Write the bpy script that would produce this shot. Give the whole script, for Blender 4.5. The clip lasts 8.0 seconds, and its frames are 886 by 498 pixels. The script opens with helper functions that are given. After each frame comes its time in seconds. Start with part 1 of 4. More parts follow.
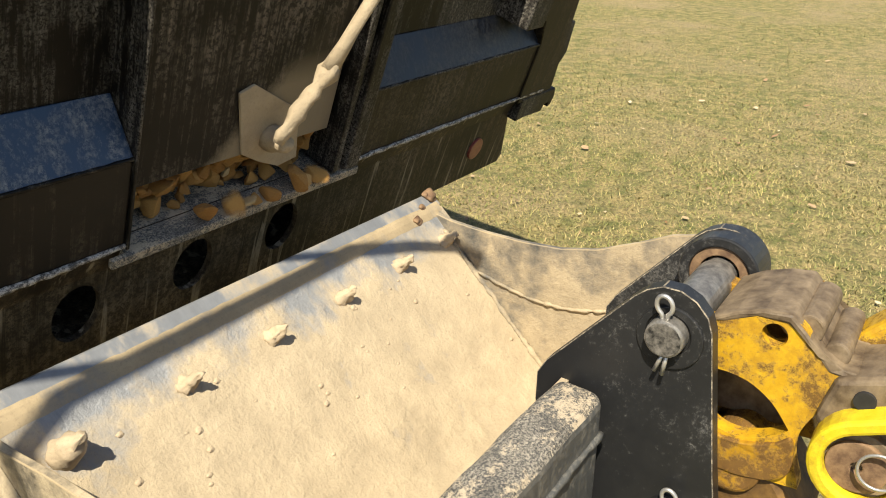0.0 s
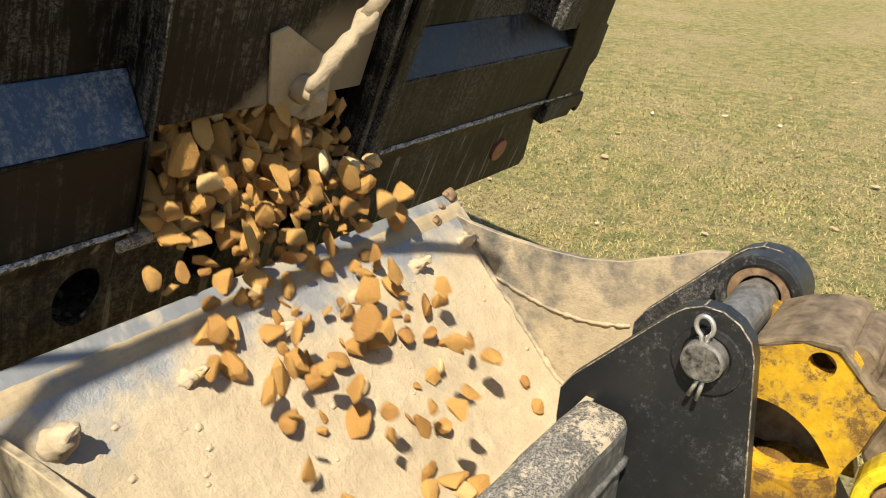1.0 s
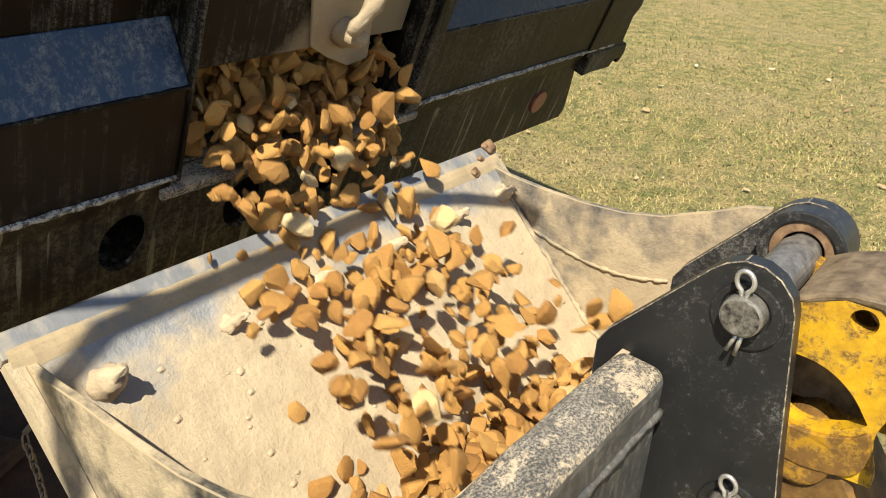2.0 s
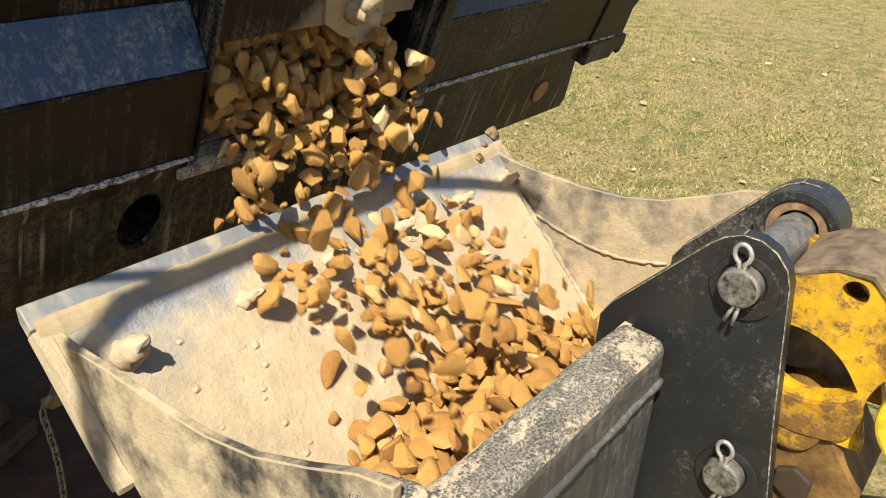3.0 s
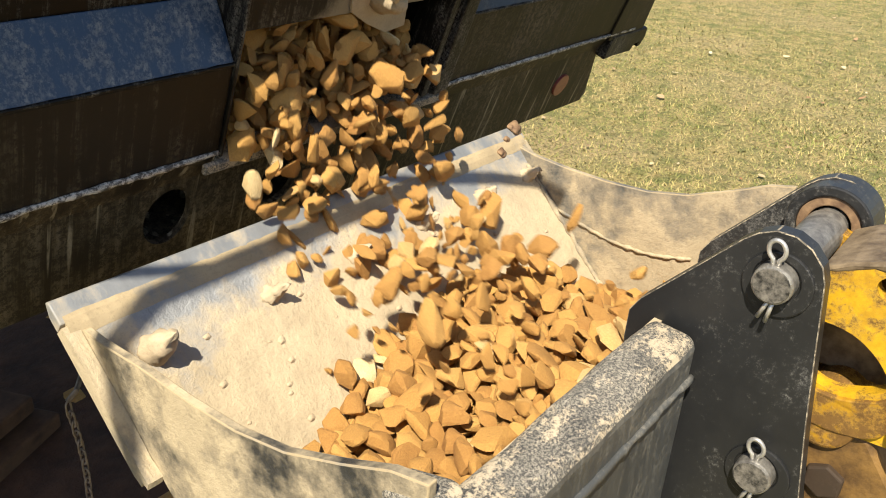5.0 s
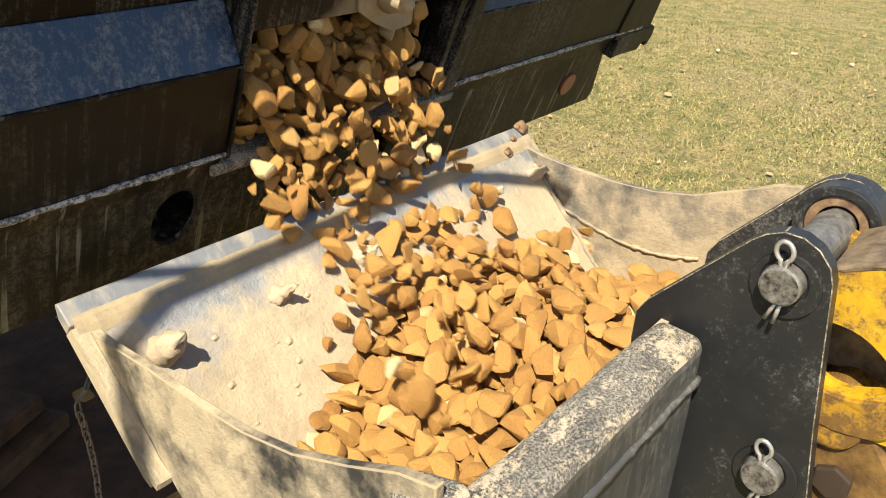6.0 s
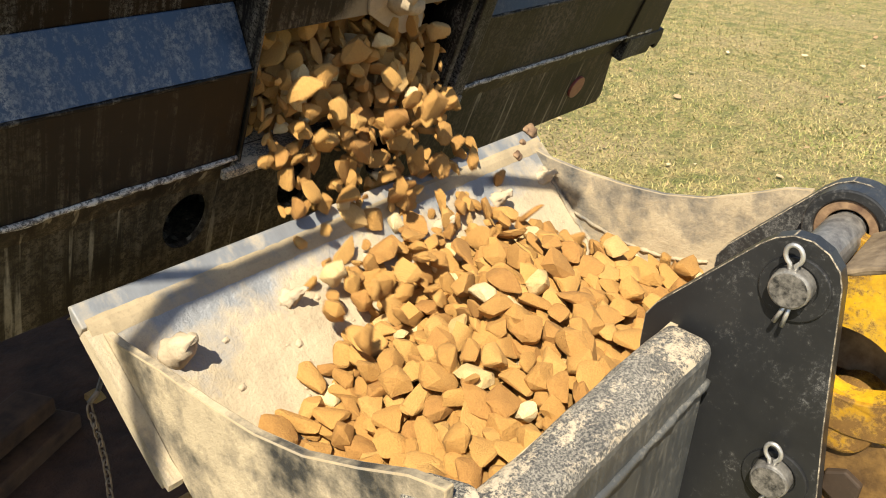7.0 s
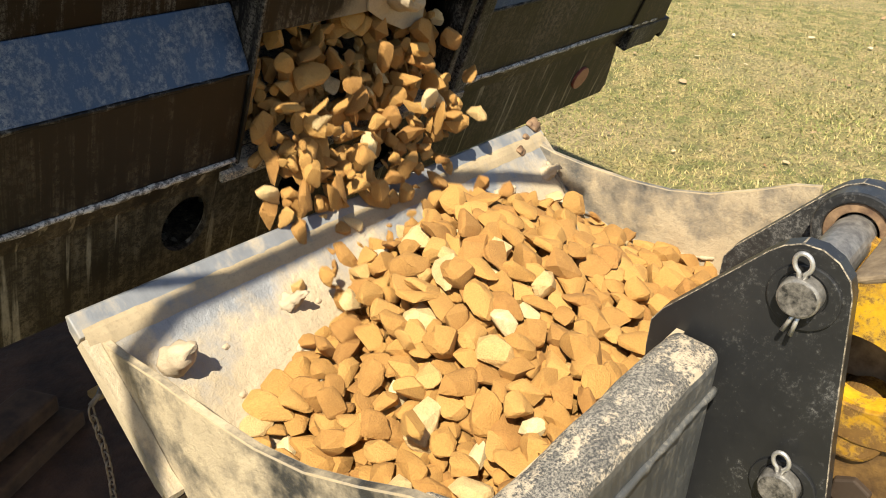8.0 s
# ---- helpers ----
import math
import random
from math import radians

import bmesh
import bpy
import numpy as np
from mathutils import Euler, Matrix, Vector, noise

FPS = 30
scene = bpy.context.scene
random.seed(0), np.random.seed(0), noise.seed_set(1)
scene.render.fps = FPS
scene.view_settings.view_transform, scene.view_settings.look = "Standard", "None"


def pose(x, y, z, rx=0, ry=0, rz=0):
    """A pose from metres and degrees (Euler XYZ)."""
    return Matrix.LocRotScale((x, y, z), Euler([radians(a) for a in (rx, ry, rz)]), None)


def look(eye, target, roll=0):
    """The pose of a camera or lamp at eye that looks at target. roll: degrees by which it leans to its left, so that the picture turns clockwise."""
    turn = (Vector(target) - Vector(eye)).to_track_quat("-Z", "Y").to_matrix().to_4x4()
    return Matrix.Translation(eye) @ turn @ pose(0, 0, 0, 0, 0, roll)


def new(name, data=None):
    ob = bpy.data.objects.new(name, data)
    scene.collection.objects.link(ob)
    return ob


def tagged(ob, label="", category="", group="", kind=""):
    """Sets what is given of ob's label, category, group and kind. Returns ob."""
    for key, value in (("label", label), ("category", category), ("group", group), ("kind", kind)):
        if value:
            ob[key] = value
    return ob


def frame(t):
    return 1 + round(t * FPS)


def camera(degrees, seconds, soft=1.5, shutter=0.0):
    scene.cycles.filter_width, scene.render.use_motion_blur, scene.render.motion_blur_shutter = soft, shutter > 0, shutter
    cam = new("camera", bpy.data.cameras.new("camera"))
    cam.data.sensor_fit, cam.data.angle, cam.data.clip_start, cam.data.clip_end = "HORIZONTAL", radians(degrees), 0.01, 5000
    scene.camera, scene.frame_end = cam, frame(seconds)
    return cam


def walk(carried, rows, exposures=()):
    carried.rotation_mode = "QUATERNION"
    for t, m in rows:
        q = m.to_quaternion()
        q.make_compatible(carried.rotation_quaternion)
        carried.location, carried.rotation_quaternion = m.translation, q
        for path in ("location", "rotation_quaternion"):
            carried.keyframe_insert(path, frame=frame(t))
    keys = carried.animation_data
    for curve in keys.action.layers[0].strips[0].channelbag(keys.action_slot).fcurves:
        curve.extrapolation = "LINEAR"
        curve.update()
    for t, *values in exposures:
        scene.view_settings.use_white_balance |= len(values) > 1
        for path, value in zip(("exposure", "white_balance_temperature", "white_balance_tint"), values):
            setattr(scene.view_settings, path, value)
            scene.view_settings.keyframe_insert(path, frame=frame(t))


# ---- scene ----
from mathutils import Quaternion

cam = camera(57.4, 8.0, soft=1.0, shutter=0.08)
PATH = [
    (0, (0.199, 0.394, 1.581), (1.744, 1.399, 0.804), 1.2),
    (0.2, (0.192, 0.409, 1.575), (1.749, 1.402, 0.808), 1.5),
    (0.5, (0.235, 0.332, 1.544), (1.709, 1.451, 0.786), 1.1),
    (0.6, (0.261, 0.332, 1.553), (1.715, 1.451, 0.758), 1.5),
    (0.7, (0.283, 0.37, 1.542), (1.801, 1.412, 0.76), 4.0),
    (0.8, (0.273, 0.412, 1.545), (1.819, 1.424, 0.779), 4.8),
    (1, (0.241, 0.447, 1.554), (1.774, 1.472, 0.779), 4.2),
    (1.2, (0.232, 0.453, 1.548), (1.715, 1.529, 0.747), 3.1),
    (1.5, (0.237, 0.454, 1.546), (1.696, 1.539, 0.712), 3.2),
    (2.8, (0.199, 0.431, 1.565), (1.631, 1.472, 0.634), 4.6),
    (3, (0.178, 0.43, 1.548), (1.627, 1.479, 0.652), 4.4),
    (3.5, (0.168, 0.443, 1.549), (1.606, 1.498, 0.645), 4.1),
    (4, (0.164, 0.447, 1.551), (1.596, 1.508, 0.643), 4.3),
    (4.5, (0.167, 0.45, 1.546), (1.596, 1.514, 0.637), 4.2),
    (6, (0.169, 0.452, 1.551), (1.581, 1.531, 0.635), 3.7),
    (6.5, (0.165, 0.451, 1.556), (1.569, 1.544, 0.644), 3.5),
    (7, (0.165, 0.45, 1.555), (1.565, 1.548, 0.642), 3.4),
    (7.5, (0.187, 0.467, 1.568), (1.575, 1.553, 0.621), 3.1),
    (8, (0.193, 0.469, 1.576), (1.572, 1.562, 0.624), 2.9),
]
walk(cam, [(t, look(eye, target, roll)) for t, eye, target, roll in PATH], [(0.0, 0.83), (1.5, 0.86), (3.5, 0.95), (4.5, 0.98), (8.0, 1.04)])

# ---- world, sun ----
TO_SUN = Vector((-0.54, -0.22, 0.81)).normalized()
world = bpy.data.worlds.new("world")
scene.world = world
world.use_nodes = True
wn = world.node_tree.nodes
sky = wn.new("ShaderNodeTexSky")
sky.sky_type = "NISHITA"
sky.sun_disc = False
sky.sun_elevation = math.asin(TO_SUN.z)
sky.sun_rotation = math.atan2(TO_SUN.x, TO_SUN.y)
world.node_tree.links.new(sky.outputs[0], wn["Background"].inputs[0])
wn["Background"].inputs[1].default_value = 0.075
sun_data = bpy.data.lights.new("sun", "SUN")
sun_data.energy, sun_data.angle, sun_data.color = 4.8, radians(0.53), (1.0, 0.91, 0.74)
sun = new("sun", sun_data)
sun.matrix_world = look(TO_SUN * 20, (0, 0, 0))


# ---- materials ----
def material(name, rough=0.6, metal=0.0):
    m = bpy.data.materials.new(name)
    m.use_nodes = True
    nt = m.node_tree
    b = nt.nodes["Principled BSDF"]
    b.inputs["Roughness"].default_value = rough
    b.inputs["Metallic"].default_value = metal
    return m, nt, b


def noise_node(nt, scale, detail=5.0, rough=0.6, stretch=None, coords="Object"):
    tc = nt.nodes.new("ShaderNodeTexCoord")
    n = nt.nodes.new("ShaderNodeTexNoise")
    n.inputs["Scale"].default_value = scale
    n.inputs["Detail"].default_value = detail
    n.inputs["Roughness"].default_value = rough
    if stretch:
        mp = nt.nodes.new("ShaderNodeMapping")
        mp.inputs["Scale"].default_value = stretch
        nt.links.new(tc.outputs[coords], mp.inputs[0])
        nt.links.new(mp.outputs[0], n.inputs["Vector"])
    else:
        nt.links.new(tc.outputs[coords], n.inputs["Vector"])
    return n


def ramp(nt, source, stops, ease="LINEAR"):
    r = nt.nodes.new("ShaderNodeValToRGB")
    r.color_ramp.interpolation = ease
    els = r.color_ramp.elements
    while len(els) < len(stops):
        els.new(0.5)
    for e, (p, c) in zip(els, stops):
        e.position = p
        e.color = (c, c, c, 1) if isinstance(c, (int, float)) else (*c, 1)
    nt.links.new(source, r.inputs[0])
    return r.outputs[0]


def mix(nt, fac, a, b, blend="MIX"):
    m = nt.nodes.new("ShaderNodeMix")
    m.data_type, m.blend_type = "RGBA", blend
    for i, v in ((0, fac), (6, a), (7, b)):
        if isinstance(v, (int, float)):
            m.inputs[i].default_value = v
        elif isinstance(v, tuple):
            m.inputs[i].default_value = (*v, 1)
        else:
            nt.links.new(v, m.inputs[i])
    return m.outputs[2]


def bump(nt, b, height, strength=0.4, distance=0.004):
    n = nt.nodes.new("ShaderNodeBump")
    n.inputs["Strength"].default_value = strength
    n.inputs["Distance"].default_value = distance
    nt.links.new(height, n.inputs["Height"])
    nt.links.new(n.outputs[0], b.inputs["Normal"])


def painted(name, base, second, dust, amount, streak=(5, 5, 0.7), rough=0.4, speck=0.62, scale=14, gloss=0.35, chip=90, film=0.04):
    """Old paint with a second tone, broken runs of dust and small chips."""
    m, nt, b = material(name, rough)
    b.inputs["Specular IOR Level"].default_value = gloss
    big = noise_node(nt, 2.2, 6, 0.7)
    runs = noise_node(nt, scale, 12, 0.78, streak)
    chips = noise_node(nt, chip, 10, 0.85)
    col = mix(nt, ramp(nt, big.outputs[0], [(0.38, 0), (0.66, 1)]), base, second)
    where = ramp(nt, mix(nt, 0.5, runs.outputs[0], big.outputs[0]), [(speck - 0.12, 0), (speck + 0.08, 1)])
    flakes = ramp(nt, chips.outputs[0], [(0.47, film), (0.53, 1)])
    mask = mix(nt, 1.0, where, flakes, "MULTIPLY")
    lone = ramp(nt, chips.outputs[0], [(0.66, 0), (0.68, 0.9)])
    mask = mix(nt, 1.0, mask, lone, "LIGHTEN")
    mask = mix(nt, 1.0, mask, (amount, amount, amount), "MULTIPLY")
    nt.links.new(mix(nt, mask, col, dust), b.inputs["Base Color"])
    nt.links.new(ramp(nt, mask, [(0, rough), (0.4, 0.9)]), b.inputs["Roughness"])
    bump(nt, b, mix(nt, 0.15, mask, big.outputs[0]), 0.4, 0.002)
    return m


DUST = (0.53, 0.41, 0.26)
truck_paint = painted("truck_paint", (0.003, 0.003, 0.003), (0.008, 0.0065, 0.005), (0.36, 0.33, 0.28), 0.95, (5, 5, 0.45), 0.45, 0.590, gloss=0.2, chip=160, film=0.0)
# right bevel: black paint, a dim sky reflection put into the base colour
dark_bevel_sky_paint = painted("dark_bevel_sky_paint", (0.007, 0.011, 0.022), (0.010, 0.014, 0.024), (0.30, 0.29, 0.27), 0.5, (4, 2, 1), 0.34, 0.60, 14, 0.5, 100, 0.06)
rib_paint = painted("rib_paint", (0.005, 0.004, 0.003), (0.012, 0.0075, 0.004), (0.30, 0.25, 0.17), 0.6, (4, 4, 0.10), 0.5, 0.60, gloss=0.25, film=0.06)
# left bevel: the blue is reflected sky, painted into the base colour
bevel_sky_paint = painted("bevel_sky_paint", (0.017, 0.040, 0.088), (0.024, 0.046, 0.088), (0.46, 0.46, 0.44), 1.0, (3, 1.6, 1.6), 0.32, 0.56, 14, 0.6, 120, 0.0)
beam_paint = painted("beam_paint", (0.010, 0.008, 0.006), (0.028, 0.018, 0.009), (0.36, 0.29, 0.19), 0.6, (3, 3, 0.10), 0.55, 0.58, gloss=0.25, film=0.12)
bnt = beam_paint.node_tree
bb = bnt.nodes["Principled BSDF"]
drips = noise_node(bnt, 1.0, 3, 0.55, (34, 34, 1.6))
broken = noise_node(bnt, 60, 8, 0.8, (1, 1, 0.3))
run = mix(bnt, 1.0, ramp(bnt, drips.outputs[0], [(0.60, 0), (0.635, 0.55)]), ramp(bnt, broken.outputs[0], [(0.36, 0.1), (0.55, 1)]), "MULTIPLY")
bnt.links.new(mix(bnt, run, bb.inputs["Base Color"].links[0].from_socket, (0.40, 0.34, 0.24)), bb.inputs["Base Color"])
gate_sunlit_paint = painted("gate_sunlit_paint", (0.007, 0.006, 0.005), (0.013, 0.011, 0.008), (0.36, 0.30, 0.23), 0.95, (5, 5, 0.2), 0.5, 0.592, gloss=0.2, film=0.04)
# slanted beige patch low on the gate: grazing sunlight painted into the colour
gnt = gate_sunlit_paint.node_tree
gtc = gnt.nodes.new("ShaderNodeTexCoord")
gsep = gnt.nodes.new("ShaderNodeSeparateXYZ")
gnt.links.new(gtc.outputs["Object"], gsep.inputs[0])
gline = gnt.nodes.new("ShaderNodeMath")
gline.operation = "MULTIPLY_ADD"
gline.inputs[1].default_value = -0.95
gnt.links.new(gsep.outputs[2], gline.inputs[0])
gnt.links.new(gsep.outputs[0], gline.inputs[2])
gb = gnt.nodes["Principled BSDF"]
gcol = gb.inputs["Base Color"].links[0].from_socket
gn = noise_node(gnt, 30, 10, 0.8)
gsum = gnt.nodes.new("ShaderNodeMath")
gsum.operation = "MULTIPLY_ADD"
gsum.inputs[1].default_value = 0.10
gnt.links.new(gn.outputs[0], gsum.inputs[0])
gnt.links.new(gline.outputs[0], gsum.inputs[2])
gm = ramp(gnt, gsum.outputs[0], [(0.0, 0.0), (0.05, 0.75)])
gm = mix(gnt, 1.0, gm, ramp(gnt, gsep.outputs[2], [(0.135, 1.0), (0.20, 0.12)]), "MULTIPLY")
gnt.links.new(mix(gnt, gm, gcol, (0.29, 0.24, 0.165)), gb.inputs["Base Color"])
lip_paint = painted("lip_paint", (0.05, 0.045, 0.04), (0.12, 0.11, 0.10), (0.55, 0.51, 0.45), 1.0, (6, 6, 6), 0.6, 0.44, 30)
ear_paint = painted("ear_paint", (0.014, 0.0145, 0.0155), (0.027, 0.027, 0.027), (0.42, 0.40, 0.36), 0.65, (3, 3, 3), 0.38, 0.622, 34, 0.4, 240)
rim_paint = painted("rim_paint", (0.018, 0.020, 0.023), (0.06, 0.06, 0.058), (0.40, 0.36, 0.29), 1.0, (1.4, 1.8, 1.8), 0.55, 0.455, 10, 0.35, 300, 0.10)
rnt = rim_paint.node_tree
rb = rnt.nodes["Principled BSDF"]
cakes = mix(rnt, 0.35, noise_node(rnt, 17, 8, 0.7, (0.7, 1.2, 1.2)).outputs[0], noise_node(rnt, 150, 6, 0.8).outputs[0])
rnt.links.new(mix(rnt, ramp(rnt, cakes, [(0.50, 0), (0.55, 0.75)]), rb.inputs["Base Color"].links[0].from_socket, (0.56, 0.46, 0.32)), rb.inputs["Base Color"])
back_paint = painted("back_paint", (0.058, 0.061, 0.062), (0.115, 0.116, 0.11), (0.40, 0.36, 0.29), 0.5, (6, 6, 1.0), 0.40, 0.55, 12, 0.5)
edge_wear = painted("edge_wear", (0.05, 0.046, 0.04), (0.12, 0.105, 0.085), (0.46, 0.39, 0.28), 1.0, (4, 4, 4), 0.6, 0.49, 20)
dark_steel = painted("dark_steel", (0.03, 0.022, 0.015), (0.06, 0.035, 0.02), (0.12, 0.09, 0.06), 0.5, (3, 3, 3), 0.7)


def dusty_steel(name, cover, steel=(0.30, 0.31, 0.32), dust=(0.47, 0.36, 0.225), metal=0.25, depth=0.010, swept=False):
    """Worn steel under caked pale dust; cover 0 to 1. swept: worn bare along the cutting edge of the bucket."""
    m, nt, b = material(name, 0.5)
    patches = noise_node(nt, 3.6, 10, 0.68, (1.6, 1.0, 1.0))
    cake = noise_node(nt, 11, 10, 0.63)
    grain = noise_node(nt, 190, 5, 0.7)
    drag = noise_node(nt, 9, 10, 0.7, (2.4, 0.9, 0.9))
    lump = ramp(nt, cake.outputs[0], [(0.30, 0), (0.72, 1)])
    c0 = mix(nt, lump, tuple(0.78 * v for v in dust), tuple(min(1, 1.12 * v) for v in dust))
    c0 = mix(nt, ramp(nt, grain.outputs[0], [(0.32, 0.45), (0.48, 0)]), c0, tuple(0.6 * v for v in dust))
    s0 = mix(nt, ramp(nt, drag.outputs[0], [(0.3, 0), (0.72, 1)]), tuple(0.7 * v for v in steel), steel)
    edge = 0.66 - 0.42 * cover
    both = mix(nt, 0.25, patches.outputs[0], drag.outputs[0])
    blotch = mix(nt, 0.25, both, cake.outputs[0])
    if swept:
        tc = nt.nodes.new("ShaderNodeTexCoord")
        dot = nt.nodes.new("ShaderNodeVectorMath")
        dot.operation = "DOT_PRODUCT"
        dot.inputs[1].default_value = (0, math.sqrt(0.5), math.sqrt(0.5))
        nt.links.new(tc.outputs["Object"], dot.inputs[0])
        inward = nt.nodes.new("ShaderNodeMapRange")
        for key, val in ((1, 1.700), (2, 1.500), (3, -0.20), (4, 0.05)):
            inward.inputs[key].default_value = val
        nt.links.new(dot.outputs["Value"], inward.inputs[0])
        add = nt.nodes.new("ShaderNodeMath")
        nt.links.new(blotch, add.inputs[0])
        nt.links.new(inward.outputs[0], add.inputs[1])
        blotch = add.outputs[0]
    mask = ramp(nt, blotch, [(edge - 0.05, 0), (edge + 0.06, 1)])
    nt.links.new(mix(nt, mask, s0, c0), b.inputs["Base Color"])
    nt.links.new(ramp(nt, mask, [(0.0, 0.45), (0.6, 0.95)]), b.inputs["Roughness"])
    nt.links.new(ramp(nt, mask, [(0.0, metal), (0.5, 0.0)]), b.inputs["Metallic"])
    h = mix(nt, 0.45, cake.outputs[0], both)
    h = mix(nt, 0.08, h, grain.outputs[0])
    bump(nt, b, h, 0.9, depth)
    return m


bucket_floor_mat = dusty_steel("bucket_floor_dust", 0.56, (0.31, 0.315, 0.315), (0.465, 0.378, 0.25), 0.15, 0.022, True)
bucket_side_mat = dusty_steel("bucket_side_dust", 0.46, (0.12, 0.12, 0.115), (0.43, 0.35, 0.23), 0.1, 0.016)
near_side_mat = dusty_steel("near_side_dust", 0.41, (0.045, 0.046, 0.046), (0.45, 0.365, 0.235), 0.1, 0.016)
edge_steel = dusty_steel("edge_steel", 0.25, (0.25, 0.26, 0.27), (0.40, 0.33, 0.225), 0.15, 0.005)
edge_dust = dusty_steel("edge_dust", 0.55, (0.24, 0.235, 0.22), (0.37, 0.29, 0.175), 0.1, 0.006)
clod_mat = dusty_steel("clod", 0.98, dust=(0.49, 0.39, 0.26))
rod_mat = dusty_steel("rod_dust", 0.74, (0.10, 0.09, 0.08), (0.40, 0.32, 0.21), 0.1, 0.02)


def simple(name, a, bcol, scale, rough=0.6, metal=0.0, strength=0.3, dist=0.002):
    m, nt, b = material(name, rough, metal)
    n = noise_node(nt, scale, 7, 0.65)
    nt.links.new(mix(nt, ramp(nt, n.outputs[0], [(0.35, 0), (0.65, 1)]), a, bcol), b.inputs["Base Color"])
    bump(nt, b, n.outputs[0], strength, dist)
    return m


pin_steel = simple("pin_steel", (0.16, 0.15, 0.14), (0.36, 0.34, 0.30), 60, 0.42, 0.6)
pin_end = simple("pin_end", (0.025, 0.024, 0.022), (0.24, 0.22, 0.19), 90, 0.5, 0.3)
clip_steel = simple("clip_steel", (0.45, 0.44, 0.42), (0.62, 0.60, 0.56), 80, 0.35, 0.7)
rust = simple("rust", (0.10, 0.055, 0.03), (0.27, 0.17, 0.09), 50, 0.8)
grease = simple("grease", (0.075, 0.050, 0.028), (0.24, 0.18, 0.11), 26, 0.6, 0.0, 0.5, 0.004)
cast_brown = simple("rusty_casting", (0.045, 0.022, 0.008), (0.21, 0.115, 0.03), 18, 0.65, 0.0, 0.6, 0.006)
red_glass = simple("red_reflector", (0.17, 0.035, 0.028), (0.25, 0.075, 0.055), 40, 0.35)
black_rubber = simple("black_rubber", (0.012, 0.012, 0.012), (0.03, 0.028, 0.025), 30, 0.8)
timber_mat = simple("old_timber", (0.05, 0.024, 0.010), (0.13, 0.065, 0.028), 12, 0.9)
chain_mat = simple("chain_steel", (0.14, 0.11, 0.08), (0.26, 0.21, 0.16), 60, 0.6, 0.4)


def yellow_paint(name, wear, low=(0.50, 0.28, 0.010), high=(0.64, 0.39, 0.02)):
    m, nt, b = material(name, 0.45)
    big = noise_node(nt, 9, 6, 0.7)
    fine = noise_node(nt, 55, 6, 0.75)
    col = mix(nt, ramp(nt, fine.outputs[0], [(0.35, 0), (0.7, 1)]), low, high)
    crack = noise_node(nt, 26, 12, 0.85)
    grime = noise_node(nt, 14, 10, 0.8)
    col = mix(nt, ramp(nt, grime.outputs[0], [(0.48, 0), (0.66, 0.8)]), col, (0.30, 0.15, 0.02))
    mask = mix(nt, 0.80, big.outputs[0], crack.outputs[0])
    mask = ramp(nt, mask, [(0.60 - wear - 0.02, 0), (0.60 - wear + 0.03, 0.85)])
    dirt = mix(nt, fine.outputs[0], (0.040, 0.018, 0.006), (0.19, 0.095, 0.022))
    nt.links.new(mix(nt, mask, col, dirt), b.inputs["Base Color"])
    nt.links.new(ramp(nt, mask, [(0, 0.4), (1, 0.85)]), b.inputs["Roughness"])
    bump(nt, b, mask, 0.5, 0.002)
    return m


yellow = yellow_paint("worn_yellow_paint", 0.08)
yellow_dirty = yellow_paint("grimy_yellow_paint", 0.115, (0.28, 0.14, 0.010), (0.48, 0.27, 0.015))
yellow_clean = yellow_paint("yellow_paint", 0.0, (0.60, 0.46, 0.012), (0.72, 0.58, 0.03))
yellow_clean.node_tree.nodes["Principled BSDF"].inputs["Roughness"].default_value = 0.4

stone_mat, nt, b = material("stone", 0.9)
oi = nt.nodes.new("ShaderNodeObjectInfo")
tone = ramp(nt, oi.outputs["Random"], [(0.0, (0.30, 0.145, 0.036)), (0.3, (0.37, 0.196, 0.050)), (0.62, (0.45, 0.245, 0.062)),
                                       (0.92, (0.50, 0.29, 0.085)), (0.965, (0.62, 0.46, 0.22)), (1.0, (0.74, 0.62, 0.36))])
n1 = noise_node(nt, 2.2, 8, 0.65)
n2 = noise_node(nt, 9, 8, 0.7)
col = mix(nt, ramp(nt, n1.outputs[0], [(0.3, 0.0), (0.75, 0.4)]), tone, (0.50, 0.275, 0.072))
col = mix(nt, ramp(nt, n2.outputs[0], [(0.35, 0.35), (0.6, 0.0)]), col, (0.22, 0.10, 0.03))
nt.links.new(col, b.inputs["Base Color"])
bump(nt, b, mix(nt, 0.5, n1.outputs[0], n2.outputs[0]), 0.6, 0.010)

ground_mat, nt, b = material("dry_lawn", 0.95)
g1 = noise_node(nt, 0.55, 6, 0.6)
g2 = noise_node(nt, 6, 8, 0.7)
g3 = noise_node(nt, 45, 6, 0.75)
col = mix(nt, ramp(nt, g2.outputs[0], [(0.40, 0), (0.60, 1)]), (0.155, 0.165, 0.043), (0.41, 0.315, 0.125))
col = mix(nt, ramp(nt, g1.outputs[0], [(0.48, 0), (0.68, 0.8)]), col, (0.40, 0.30, 0.155))
col = mix(nt, ramp(nt, g3.outputs[0], [(0.38, 0.8), (0.56, 0)]), col, (0.07, 0.062, 0.023))
nt.links.new(col, b.inputs["Base Color"])
bump(nt, b, g3.outputs[0], 0.8, 0.03)

